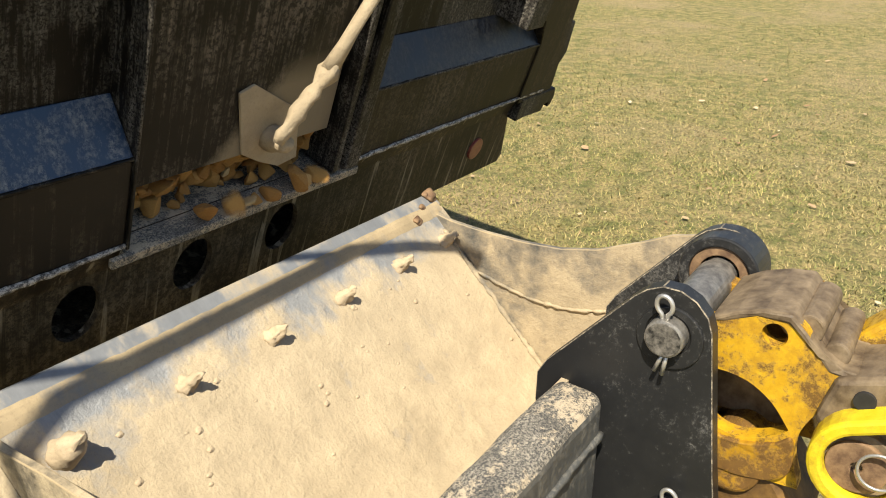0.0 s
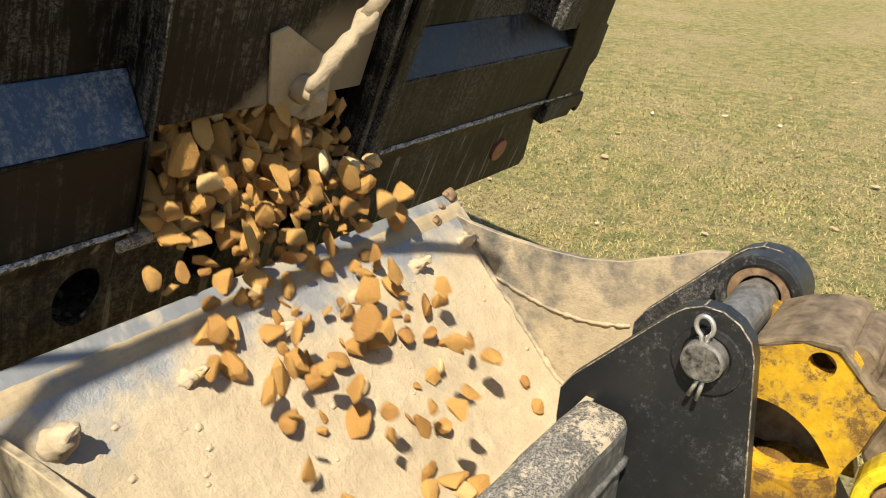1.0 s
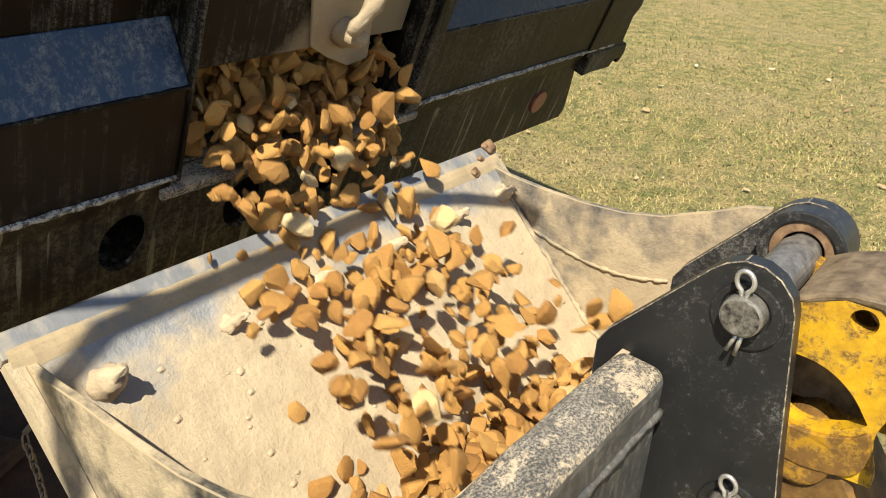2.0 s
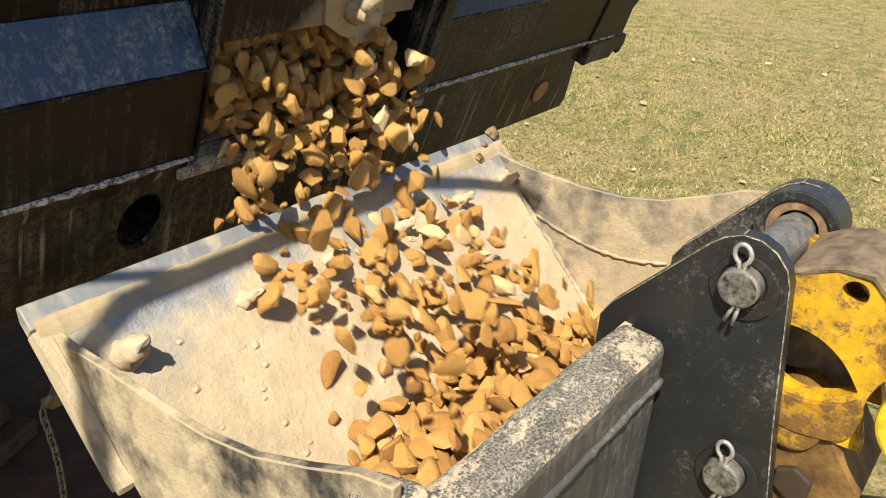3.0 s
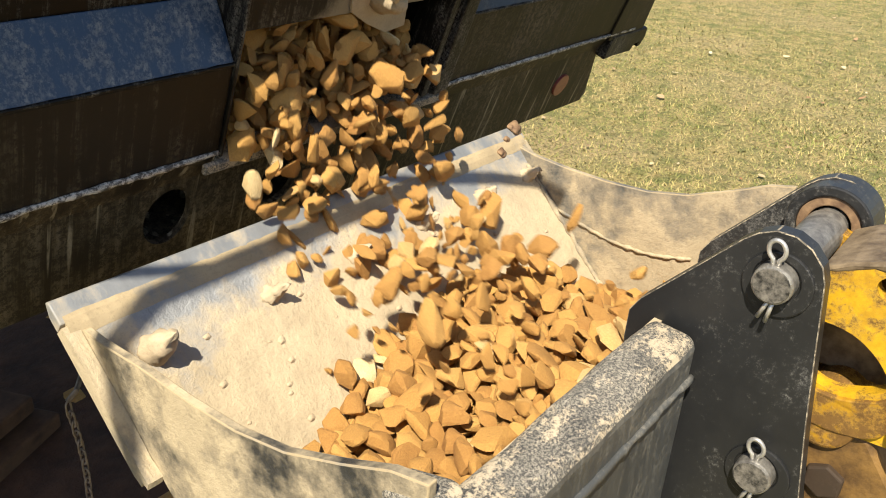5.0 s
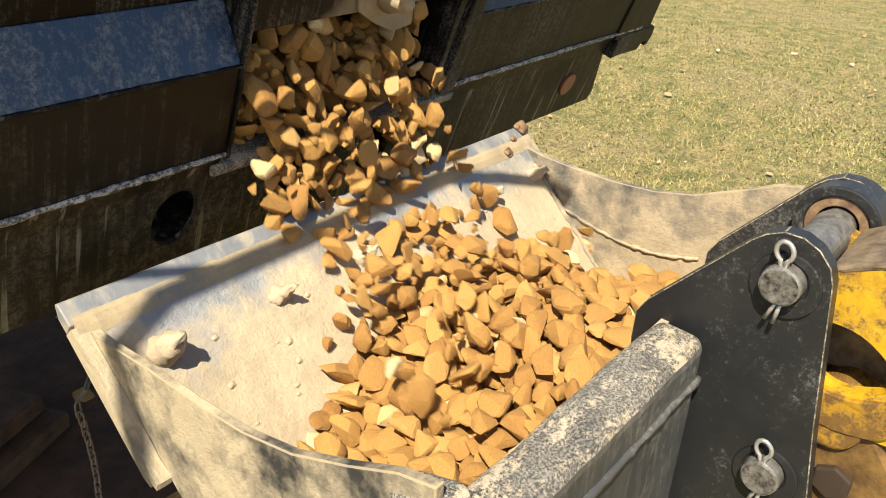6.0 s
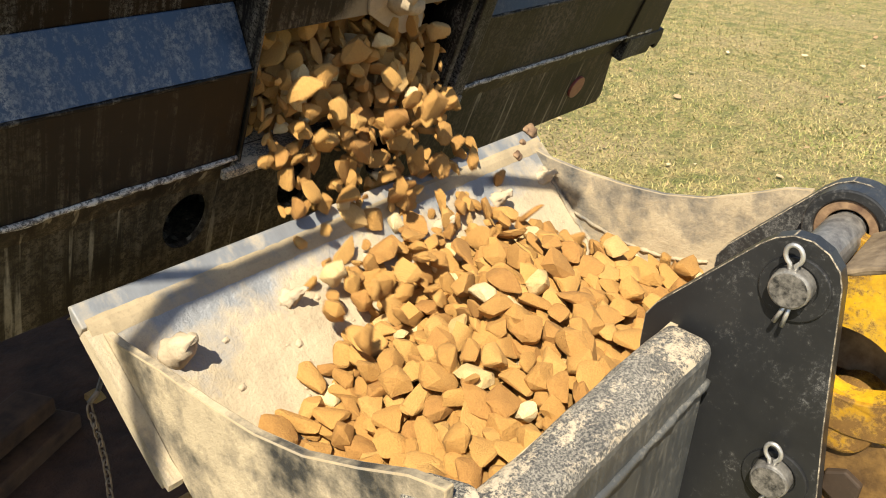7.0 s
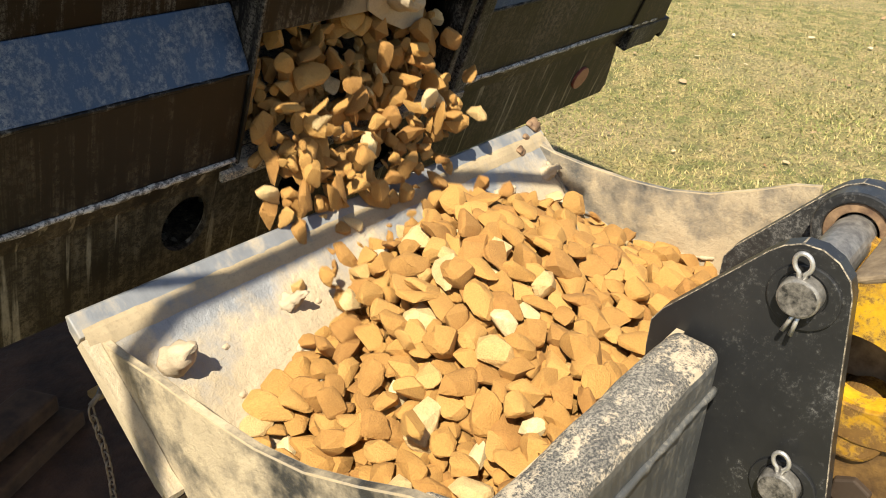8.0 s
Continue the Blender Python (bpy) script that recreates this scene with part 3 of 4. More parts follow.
def build_bucket():
    bk = thing("excavator_bucket", "wide dusty grading bucket with worn steel edge", "bucket", pose(0, 0, 0))
    outer = offset(SHELL, -0.012)
    part("shell", slab(SHELL + outer[::-1], NEAR_X, FAR_X), bucket_floor_mat, bk, "sloping floor caked with pale clay dust")
    # bolt-on cutting edge and base plate, 45 degree slope
    def slope(s, h):
        k = math.sqrt(0.5)
        return (1.487 - s * k - h * k, 0.917 - s * k + h * k)
    part("cutting_edge", slab([slope(0.0, -0.006), slope(0.004, 0.002), slope(0.042, 0.004), slope(0.046, -0.02), slope(0.02, -0.02)], 0.614, 1.814, 0.0025), edge_steel, bk, "bare worn steel cutting edge")
    part("base_plate", slab([slope(0.0455, 0.0015), slope(0.110, -0.001), slope(0.110, -0.026), slope(0.0455, -0.024)], 0.6385, 1.7895), bucket_floor_mat, bk)
    for x0, x1 in ((0.614, NEAR_X - 0.0145), (FAR_X + 0.0145, 1.814)):
        lug = [slope(0.0465, 0.003), slope(0.12, 0.0045), slope(0.20, 0.004), slope(0.27, 0.0035), slope(0.300, 0.002), slope(0.306, -0.006), slope(0.292, -0.012), slope(0.298, -0.020), slope(0.280, -0.026), slope(0.0465, -0.020)]
        lug = slab(lug, x0, x1)
        bmesh.ops.subdivide_edges(lug, edges=[e for e in lug.edges if abs(e.verts[0].co.x - e.verts[1].co.x) > 0.01], cuts=3, use_grid_fill=True)
        part("side_lug", lumpy(lug, 0.003, 45), bucket_side_mat, bk, "side cutter powdered with dust, torn at its foot")
    crust = slab([slope(0.030, 0.0035), slope(0.038, 0.0052), slope(0.050, 0.0050), slope(0.066, 0.0012), slope(0.05, -0.006)], 0.622, 1.806)
    bmesh.ops.subdivide_edges(crust, edges=[e for e in crust.edges if abs(e.verts[0].co.x - e.verts[1].co.x) > 0.5], cuts=110, use_grid_fill=True)
    part("edge_crust", lumpy(crust, 0.0022, 45), edge_dust, bk, "line of dust along the edge step")
    for x0, x1 in ((NEAR_X - 0.014, NEAR_X), (FAR_X, FAR_X + 0.014)):
        lift = 0.020 if x0 < 1 else 0.0
        rim = [(u, v + lift * min(1, (1.44 - u) / 0.12)) for u, v in RIM]
        plate = bevel(slab(rim + [(1.448, 0.874)] + offset(SHELL, -0.004)[:-1] + [(0.80, 0.9)], x0, x1), 0.002, 2, 25, 1)
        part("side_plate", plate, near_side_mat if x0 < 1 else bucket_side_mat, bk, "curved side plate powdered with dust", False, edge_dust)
        inner = x1 if x0 < 1 else x0
        fillet = lumpy(tube([(inner + (0.004 if x0 < 1 else -0.004), u, v + 0.002) for u, v in dense(SHELL, 0.012)], 0.006, 7), 0.009, 70)
        part("corner_dirt", fillet, bucket_side_mat, bk, "dirt packed in the corner", True)
    # ridge of dirt across the far side plate
    ridge = lumpy(tube([(FAR_X - 0.002, 1.33 - 0.36 * i / 24, 0.76 - 0.045 * math.sin(i / 24 * 2.6) + 0.01 * i / 24) for i in np.linspace(0, 24, 70)], 0.0035, 7), 0.005, 60)
    part("dirt_ridge", ridge, bucket_side_mat, bk, "", True)
    # back rim: a rounded box on each side of the ears
    for x0, x1 in ((NEAR_X - 0.014, 1.140), (1.448, FAR_X + 0.014)):
        top = slab([(0.802, 0.968), (0.728, 0.962), (0.722, 0.60), (0.80, 0.60)], x0, x1)
        bmesh.ops.subdivide_edges(top, edges=[e for e in top.edges if abs(e.verts[0].co.x - e.verts[1].co.x) > 0.1], cuts=14, use_grid_fill=True)
        bevel(top, 0.020, 4, 50)
        lumpy(top, 0.005, 16)
        bmesh.ops.recalc_face_normals(top, faces=top.faces)
        for f in top.faces:
            f.material_index = 1 if f.normal.z < 0.45 else 0
        part("back_rim", top, rim_paint, bk, "thick black rim worn and dusted on top", False, back_paint)
        bead = lumpy(tube([(x0 + 0.01 + (x1 - x0 - 0.02) * i / 40, 0.7255, 0.895) for i in range(41)], 0.006, 7), 0.003, 50)
        part("weld_bead", bead, back_paint, bk, "", True)
    part("rear_web", box(1.14, 1.448, 0.74, 0.80, 0.55, 0.935, 0.01), ear_paint, bk)
    # corner cap between side plate and rim
    part("corner_gusset", slab([(0.745, 0.955), (0.80, 0.972), (0.86, 0.952), (0.86, 0.85), (0.745, 0.85)], NEAR_X - 0.016, NEAR_X + 0.03, 0.006), rim_paint, bk)
    # ears
    ear = [(0.842, 0.90), (0.842, 0.947), (0.828, 0.972), (0.765, 1.045), (0.709, 1.110), (0.693, 1.124), (0.672, 1.134), (0.648, 1.134), (0.626, 1.124), (0.609, 1.106), (0.601, 1.085),
           (0.586, 0.982), (0.571, 0.881), (0.552, 0.773), (0.535, 0.70), (0.545, 0.62), (0.60, 0.56), (0.80, 0.56)]
    for x0, x1 in ((1.152, 1.178), (1.412, 1.438)):
        part("ear", bevel(slab(ear, x0, x1), 0.0014, 2, 25, 1), ear_paint, bk, "black ear plate with scratches", False, edge_wear)
    for cy, cz in ((0.656, 1.071), (0.613, 0.783)):
        part("pin", lumpy(rod((1.128, cy, cz), (1.47, cy, cz), 0.0265, n=28, r=0.003), 0.001, 80), pin_steel, bk, "greasy steel pin")
        part("bush", pierced(ring_points(cy - 0.002, cz - 0.006, 0.045, n=32), [ring_points(cy, cz, 0.030, n=28)], 1.1475, 1.1535, 0.0015), ear_paint, bk)
        part("pin_face", rod((1.1268, cy, cz), (1.1290, cy, cz), 0.0235, n=28, r=0.0006), pin_end, bk, "scratched dark pin end")
        # cotter clip: a loop above, two legs below
        x = 1.139
        ang = radians(15)
        def lean(u, v):
            return (x - 0.003, cy + u * math.cos(ang) + v * math.sin(ang) * 0.5, cz + v)
        loop = [lean(0.011 * math.sin(a), 0.045 - 0.013 * math.cos(a)) for a in [radians(25 + 310 * i / 18) for i in range(19)]]
        clip = part("cotter_clip", tube([lean(0.003, 0.02)] + loop + [lean(-0.003, 0.02)], 0.0032, 8), clip_steel, bk, "bright split cotter clip", True)
        part("clip_leg", tube([lean(0.002, -0.022), lean(0.016, -0.052)], 0.003, 8), clip_steel, clip, "", True)
        part("clip_leg", tube([lean(-0.003, -0.022), lean(0.005, -0.055)], 0.003, 8), clip_steel, clip, "", True)
    part("sleeve", rod((1.18, 0.656, 1.071), (1.36, 0.656, 1.071), 0.0305, n=28), pin_steel, bk, "grey steel sleeve")
    part("collar", pierced(ring_points(0.656, 1.071, 0.062, n=36), [ring_points(0.656, 1.071, 0.046, n=32)], 1.372, 1.446, 0.003), ear_paint, bk, "black collar ring")
    part("washer", pierced(ring_points(0.656, 1.071, 0.0455, n=32), [ring_points(0.656, 1.071, 0.031, n=28)], 1.376, 1.412, 0.002), rust, bk, "rusty inner washer")
    # edge bolts under clods of dust
    rnd = random.Random(11)
    for i, x in enumerate((0.737, 0.946, 1.15, 1.354, 1.554, 1.74)):
        big = i == 0
        k = math.sqrt(0.5)
        n_ = Vector((0, -k, k))
        o = Vector((x - (0.02 if big else 0.0), 1.395, 0.825))
        if big:
            radii, h = (0.029, 0.028, 0.026, 0.025, 0.023, 0.018, 0.011, 0.010, 0.004), 0.074
        else:
            radii, h = (0.027, 0.022, 0.018, 0.016, 0.014, 0.010, 0.009, 0.003), 0.044
        tip = o + n_ * h + Vector((0.012, 0, 0))
        part("edge_bolt", knob(o - n_ * 0.006, tip, tuple((0.9 if big else 0.74) * r for r in radii), 0.0085, 120, 20), clod_mat, bk, "bolt end caked in pale clay", True)
    for _ in range(40):
        x, s = rnd.uniform(0.70, 1.74), rnd.uniform(0.13, 0.42)
        bm = bmesh.new()
        bmesh.ops.create_icosphere(bm, subdivisions=2, radius=rnd.uniform(0.002, 0.0055))
        lumpy(bm, 0.004, 190)
        bmesh.ops.transform(bm, matrix=Matrix.Translation((x, slope(s, -0.0)[0], slope(s, -0.0)[1])) @ pose(0, 0, 0, 45) @ Matrix.Diagonal((1.5, 1.1, 0.6, 1)), verts=bm.verts)
        part("clod", bm, clod_mat, bk, "", True)
    # crumbs of brown soil left on the far end of the edge
    for x, s0, r in ((1.80, 0.012, 0.017), (1.785, 0.006, 0.012), (1.74, 0.03, 0.009), (1.70, 0.055, 0.012)):
        bm = bmesh.new()
        bmesh.ops.create_icosphere(bm, subdivisions=3, radius=r)
        lumpy(bm, 0.010, 70)
        bmesh.ops.transform(bm, matrix=Matrix.Translation((x, *slope(s0, 0.004))) @ pose(0, 0, 0, 45) @ Matrix.Diagonal((1.3, 1.0, 0.7, 1)), verts=bm.verts)
        part("soil_crumb", bm, rust, bk, "crumb of brown soil", True)
    return bk


bucket = build_bucket()


# ---- excavator link and arm end ----
def build_arm():
    arm = thing("mini_excavator", "worn yellow excavator linkage smeared with brown grease", "excavator", pose(0, 0, 0))
    plate = [(0.632, 1.066), (0.614, 1.079), (0.588, 1.096), (0.553, 1.108), (0.522, 1.111), (0.500, 1.100), (0.484, 1.074), (0.468, 1.058), (0.446, 1.053), (0.452, 1.030), (0.468, 0.990), (0.482, 0.955),
             (0.485, 0.915), (0.480, 0.872), (0.528, 0.862), (0.64, 0.862), (0.66, 0.95)]
    opening = smooth_loop([(0.612, 1.004), (0.584, 1.010), (0.552, 1.003), (0.522, 0.983), (0.499, 0.955), (0.497, 0.950), (0.503, 0.944), (0.528, 0.927), (0.560, 0.917), (0.588, 0.922), (0.604, 0.938), (0.616, 0.962)])
    plate = smooth_loop(plate[:-3], 4)[:-4] + plate[-3:]
    part("link_plate", pierced(plate, [ring_points(0.536, 1.082, 0.0165, n=20), opening], 1.205, 1.232, 0.004), yellow, arm, "worn yellow cast link with round hole")
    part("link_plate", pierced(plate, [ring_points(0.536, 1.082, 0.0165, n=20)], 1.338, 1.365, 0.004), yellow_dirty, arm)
    back = [(0.548, 1.090), (0.520, 1.112), (0.492, 1.096), (0.472, 1.068), (0.470, 1.045), (0.49, 1.04)]
    part("top_web", lumpy(slab(back, 1.23, 1.345, 0.006), 0.006, 30), grease, arm, "greasy brown casting")
    part("greasy_cap", lumpy(slab([(0.620, 1.082), (0.588, 1.101), (0.553, 1.114), (0.520, 1.117), (0.498, 1.097), (0.478, 1.073), (0.45, 1.063), (0.43, 1.060), (0.43, 1.048), (0.465, 1.05), (0.495, 1.085), (0.522, 1.103), (0.56, 1.100), (0.60, 1.082)], 1.203, 1.368, 0.004), 0.004, 40), grease, arm, "brown grease along the top edge")
    part("inner_web", lumpy(slab([(0.63, 1.0), (0.50, 1.0), (0.49, 0.90), (0.63, 0.90)], 1.29, 1.32, 0.004), 0.004, 30), grease, arm)
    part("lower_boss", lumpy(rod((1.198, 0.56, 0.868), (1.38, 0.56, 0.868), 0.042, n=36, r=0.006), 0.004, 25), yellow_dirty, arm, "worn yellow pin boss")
    part("lower_casting", lumpy(slab([(0.62, 0.86), (0.50, 0.865), (0.45, 0.80), (0.46, 0.62), (0.60, 0.60), (0.63, 0.72)], 1.21, 1.36, 0.008), 0.006, 25), cast_brown, arm, "brown worn casting")
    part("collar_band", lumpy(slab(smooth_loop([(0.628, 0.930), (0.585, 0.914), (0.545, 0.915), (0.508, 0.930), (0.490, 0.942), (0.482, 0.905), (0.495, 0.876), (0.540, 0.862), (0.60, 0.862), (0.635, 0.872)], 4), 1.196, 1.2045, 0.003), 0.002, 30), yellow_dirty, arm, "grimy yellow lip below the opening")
    for cy, cz, r in ((0.500, 1.094, 0.020), (0.462, 1.070, 0.016)):
        part("cross_boss", lumpy(rod((1.222, cy, cz), (1.350, cy, cz), r, n=24, r=0.003), 0.003, 35), grease, arm)
    part("bush", rod((1.176, 0.613, 0.783), (1.414, 0.613, 0.783), 0.036, n=24), rust, arm)
    part("end_nut", lumpy(rod((1.198, 0.535, 0.775), (1.215, 0.535, 0.775), 0.028, n=6, r=0.003), 0.002, 40), dark_steel, arm)
    # rocker beyond, running to the arm
    part("rocker", lumpy(slab([(0.46, 1.055), (0.40, 1.12), (0.33, 1.19), (0.20, 1.26), (0.10, 1.20), (0.25, 1.08), (0.36, 1.0), (0.44, 0.96)], 1.30, 1.36, 0.008), 0.003, 20), yellow, arm)
    part("rocker", lumpy(slab([(0.455, 1.052), (0.40, 1.072), (0.30, 1.10), (0.16, 1.12), (0.10, 1.02), (0.28, 0.94), (0.42, 0.93), (0.47, 0.99)], 1.19, 1.30, 0.008), 0.004, 22), grease, arm, "greasy brown rocker arm")
    # solid black disc, painted stand-in for the shade inside a pin hole
    part("pin_hole_shade", rod((1.184, 0.418, 1.036), (1.191, 0.418, 1.036), 0.013, n=16), black_rubber, arm)
    # bright oval guard plate with a washer and ring
    def oval(grow, n=16):
        ends = (Vector((0.400, 0.962)), Vector((0.24, 1.035)))
        along = math.atan2(ends[1].y - ends[0].y, ends[1].x - ends[0].x)
        pts = []
        for c, turn in ((ends[0], along + math.pi / 2), (ends[1], along - math.pi / 2)):
            pts += [(c.x + grow * math.cos(turn + math.pi * i / n), c.y + grow * math.sin(turn + math.pi * i / n)) for i in range(n + 1)]
        return pts
    part("guard_ring", pierced(oval(0.066), [oval(0.047)], 1.150, 1.20, 0.005), yellow_clean, arm, "bright yellow oval guard")
    part("guard_back", slab(oval(0.052), 1.185, 1.196), grease, arm)
    part("washer", pierced(ring_points(0.409, 0.954, 0.036, n=28), [ring_points(0.409, 0.954, 0.007, n=12)], 1.166, 1.186, 0.002), rust, arm)
    part("washer", rod((1.172, 0.409, 0.954), (1.186, 0.409, 0.954), 0.046, n=28, r=0.002), grease, arm)
    part("wire_ring", tube([(1.156, 0.384 + 0.024 * math.cos(2 * math.pi * i / 24), 0.964 + 0.024 * math.sin(2 * math.pi * i / 24)) for i in range(24)], 0.0022, 8, True), clip_steel, arm, "thin wire ring", True)
    # the stick of the excavator, out of view, that carries it all
    part("stick", slab([(0.62, 0.62), (0.46, 0.70), (-0.9, 1.35), (-0.95, 1.15), (0.40, 0.50)], 1.215, 1.355, 0.01), yellow, arm)
    return arm


arm = build_arm()


# ---- under the truck: chain, timber, loose rocks, wheels ----
def stone_mesh(rnd, flat=0.62):
    """A broken stone with worn edges: the hull of a few scattered points, its edges rounded off."""
    bm = bmesh.new()
    wide = rnd.uniform(0.95, 1.45)
    for _ in range(rnd.randint(11, 16)):
        d = Vector((rnd.gauss(0, 1), rnd.gauss(0, 1), rnd.gauss(0, 1)))
        d = d.normalized() * rnd.uniform(0.85, 1.15)
        bm.verts.new(d)
    made = bmesh.ops.convex_hull(bm, input=bm.verts)
    inner = [v for v in made["geom_interior"] if isinstance(v, bmesh.types.BMVert)]
    bmesh.ops.delete(bm, geom=inner, context="VERTS")
    bmesh.ops.subdivide_edges(bm, edges=bm.edges[:], cuts=2, use_grid_fill=True)
    bmesh.ops.smooth_vert(bm, verts=bm.verts, factor=rnd.uniform(0.32, 0.6), use_axis_x=True, use_axis_y=True, use_axis_z=True)
    bmesh.ops.triangulate(bm, faces=bm.faces)
    seed = Vector((rnd.uniform(0, 99), 0, 0))
    for v in bm.verts:
        d = v.co.normalized()
        k = 1.12 + 0.10 * noise.noise(d * 1.9 + seed) + 0.07 * noise.noise(d * 5 + seed)
        v.co = Vector((v.co.x * k * wide, v.co.y * k * 0.98, v.co.z * k * flat))
    bmesh.ops.recalc_face_normals(bm, faces=bm.faces)
    me = bpy.data.meshes.new("stone")
    bm.to_mesh(me)
    bm.free()
    me.shade_smooth()
    me.set_sharp_from_angle(angle=radians(17))
    me.materials.append(stone_mat)
    return me


srnd = random.Random(21)
STONES = [stone_mesh(srnd, srnd.choice((0.36, 0.44, 0.52, 0.62, 0.75))) for _ in range(40)]


def build_under():
    soil_mat = simple("reddish_soil", (0.040, 0.018, 0.008), (0.105, 0.048, 0.022), 7, 0.95, 0.0, 0.9, 0.03)
    bm = bmesh.new()
    rim = []
    for i in range(48):
        a = 2 * math.pi * i / 48
        k = 1 + 0.12 * noise.noise((math.cos(a) * 2, math.sin(a) * 2, 4))
        rim.append(bm.verts.new((1.1 + 1.9 * k * math.cos(a), 3.25 + 1.75 * k * math.sin(a), 0.036)))
    bm.faces.new(rim)
    tagged(mesh_object("bare_soil", bm, soil_mat), "bare reddish brown soil under the truck", "soil", kind="structure")
    chain = thing("chain", "rusty link chain hanging under the truck bed", "chain", pose(0.755, 1.80, 0.47))
    for i in range(20):
        loop = []
        for k in range(16):
            a = 2 * math.pi * k / 16
            loop.append((0.007 * math.cos(a), 0, 0.014 * math.sin(a) + (0.006 if math.sin(a) > 0 else -0.006)))
        ob = part("link", tube(loop, 0.0023, 6, True), chain_mat, chain, "", True)
        ob.matrix_basis = pose(0.012 * math.sin(i * 0.25), 0, -0.026 * i, 0, 0, 90 * (i % 2) + 20)
    beam = part("chain_hook", tube([(0, 0, 0.02), (0.02, 0.0, 0.035), (0.06, 0.05, 0.03), (0.10, 0.15, 0.06)], 0.006, 8), chain_mat, chain)
    timber = thing("timber_stack", "weathered brown planks stacked on bare soil", "timber", pose(0.66, 2.30, 0.0, 0, 0, 24))
    for z, y0, y1, x1 in ((0.03, -0.12, -0.01, 0.26), (0.03, 0.0, 0.11, 0.20), (0.085, -0.06, 0.06, 0.24)):
        part("plank", lumpy(box(-0.5, x1, y0, y1, z, z + 0.05, 0.008), 0.008, 11), timber_mat, timber)
    rnd = random.Random(9)
    for i in range(46):
        x, y, s = rnd.uniform(0.5, 1.5), rnd.uniform(1.85, 3.0), rnd.uniform(0.015, 0.05)
        ob = tagged(new("loose_rock", rnd.choice(STONES)), "loose tan rock lying under the truck", "rock", "rocks under the truck")
        ob.matrix_world = pose(x, y, 0.45 * s, rnd.uniform(-20, 20), rnd.uniform(-20, 20), rnd.uniform(0, 360)) @ Matrix.Diagonal((s, s, s, 1))
    for x in (-0.05, 2.45):
        wheel = thing("truck_wheel", "black truck tyre in the shade under the bed", "wheel", pose(x, 3.35, 0.5), "truck wheels")
        tyre = rod((-0.14, 0, 0), (0.14, 0, 0), 0.5, n=40, r=0.05)
        part("tyre", tyre, black_rubber, wheel)
        part("rim", rod((-0.145, 0, 0), (0.145, 0, 0), 0.27, n=24, r=0.01), dark_steel, wheel)


build_under()


# ---- the stones that pour out: simple ball dynamics, then one keyed stone for each ball ----
GATE_ROWS = [(0.0, 0.112), (0.38, 0.112), (0.50, 0.196), (1.0, 0.193), (1.5, 0.196), (2.8, 0.220), (3.5, 0.226), (4.5, 0.232), (6.0, 0.238), (7.0, 0.242), (8.0, 0.243)]
COUNT = 7200
STEP, SUB = 1 / 120, 960
OPEN_AT, PLUG, DEPTH = 0.43, 0.268, 2.02


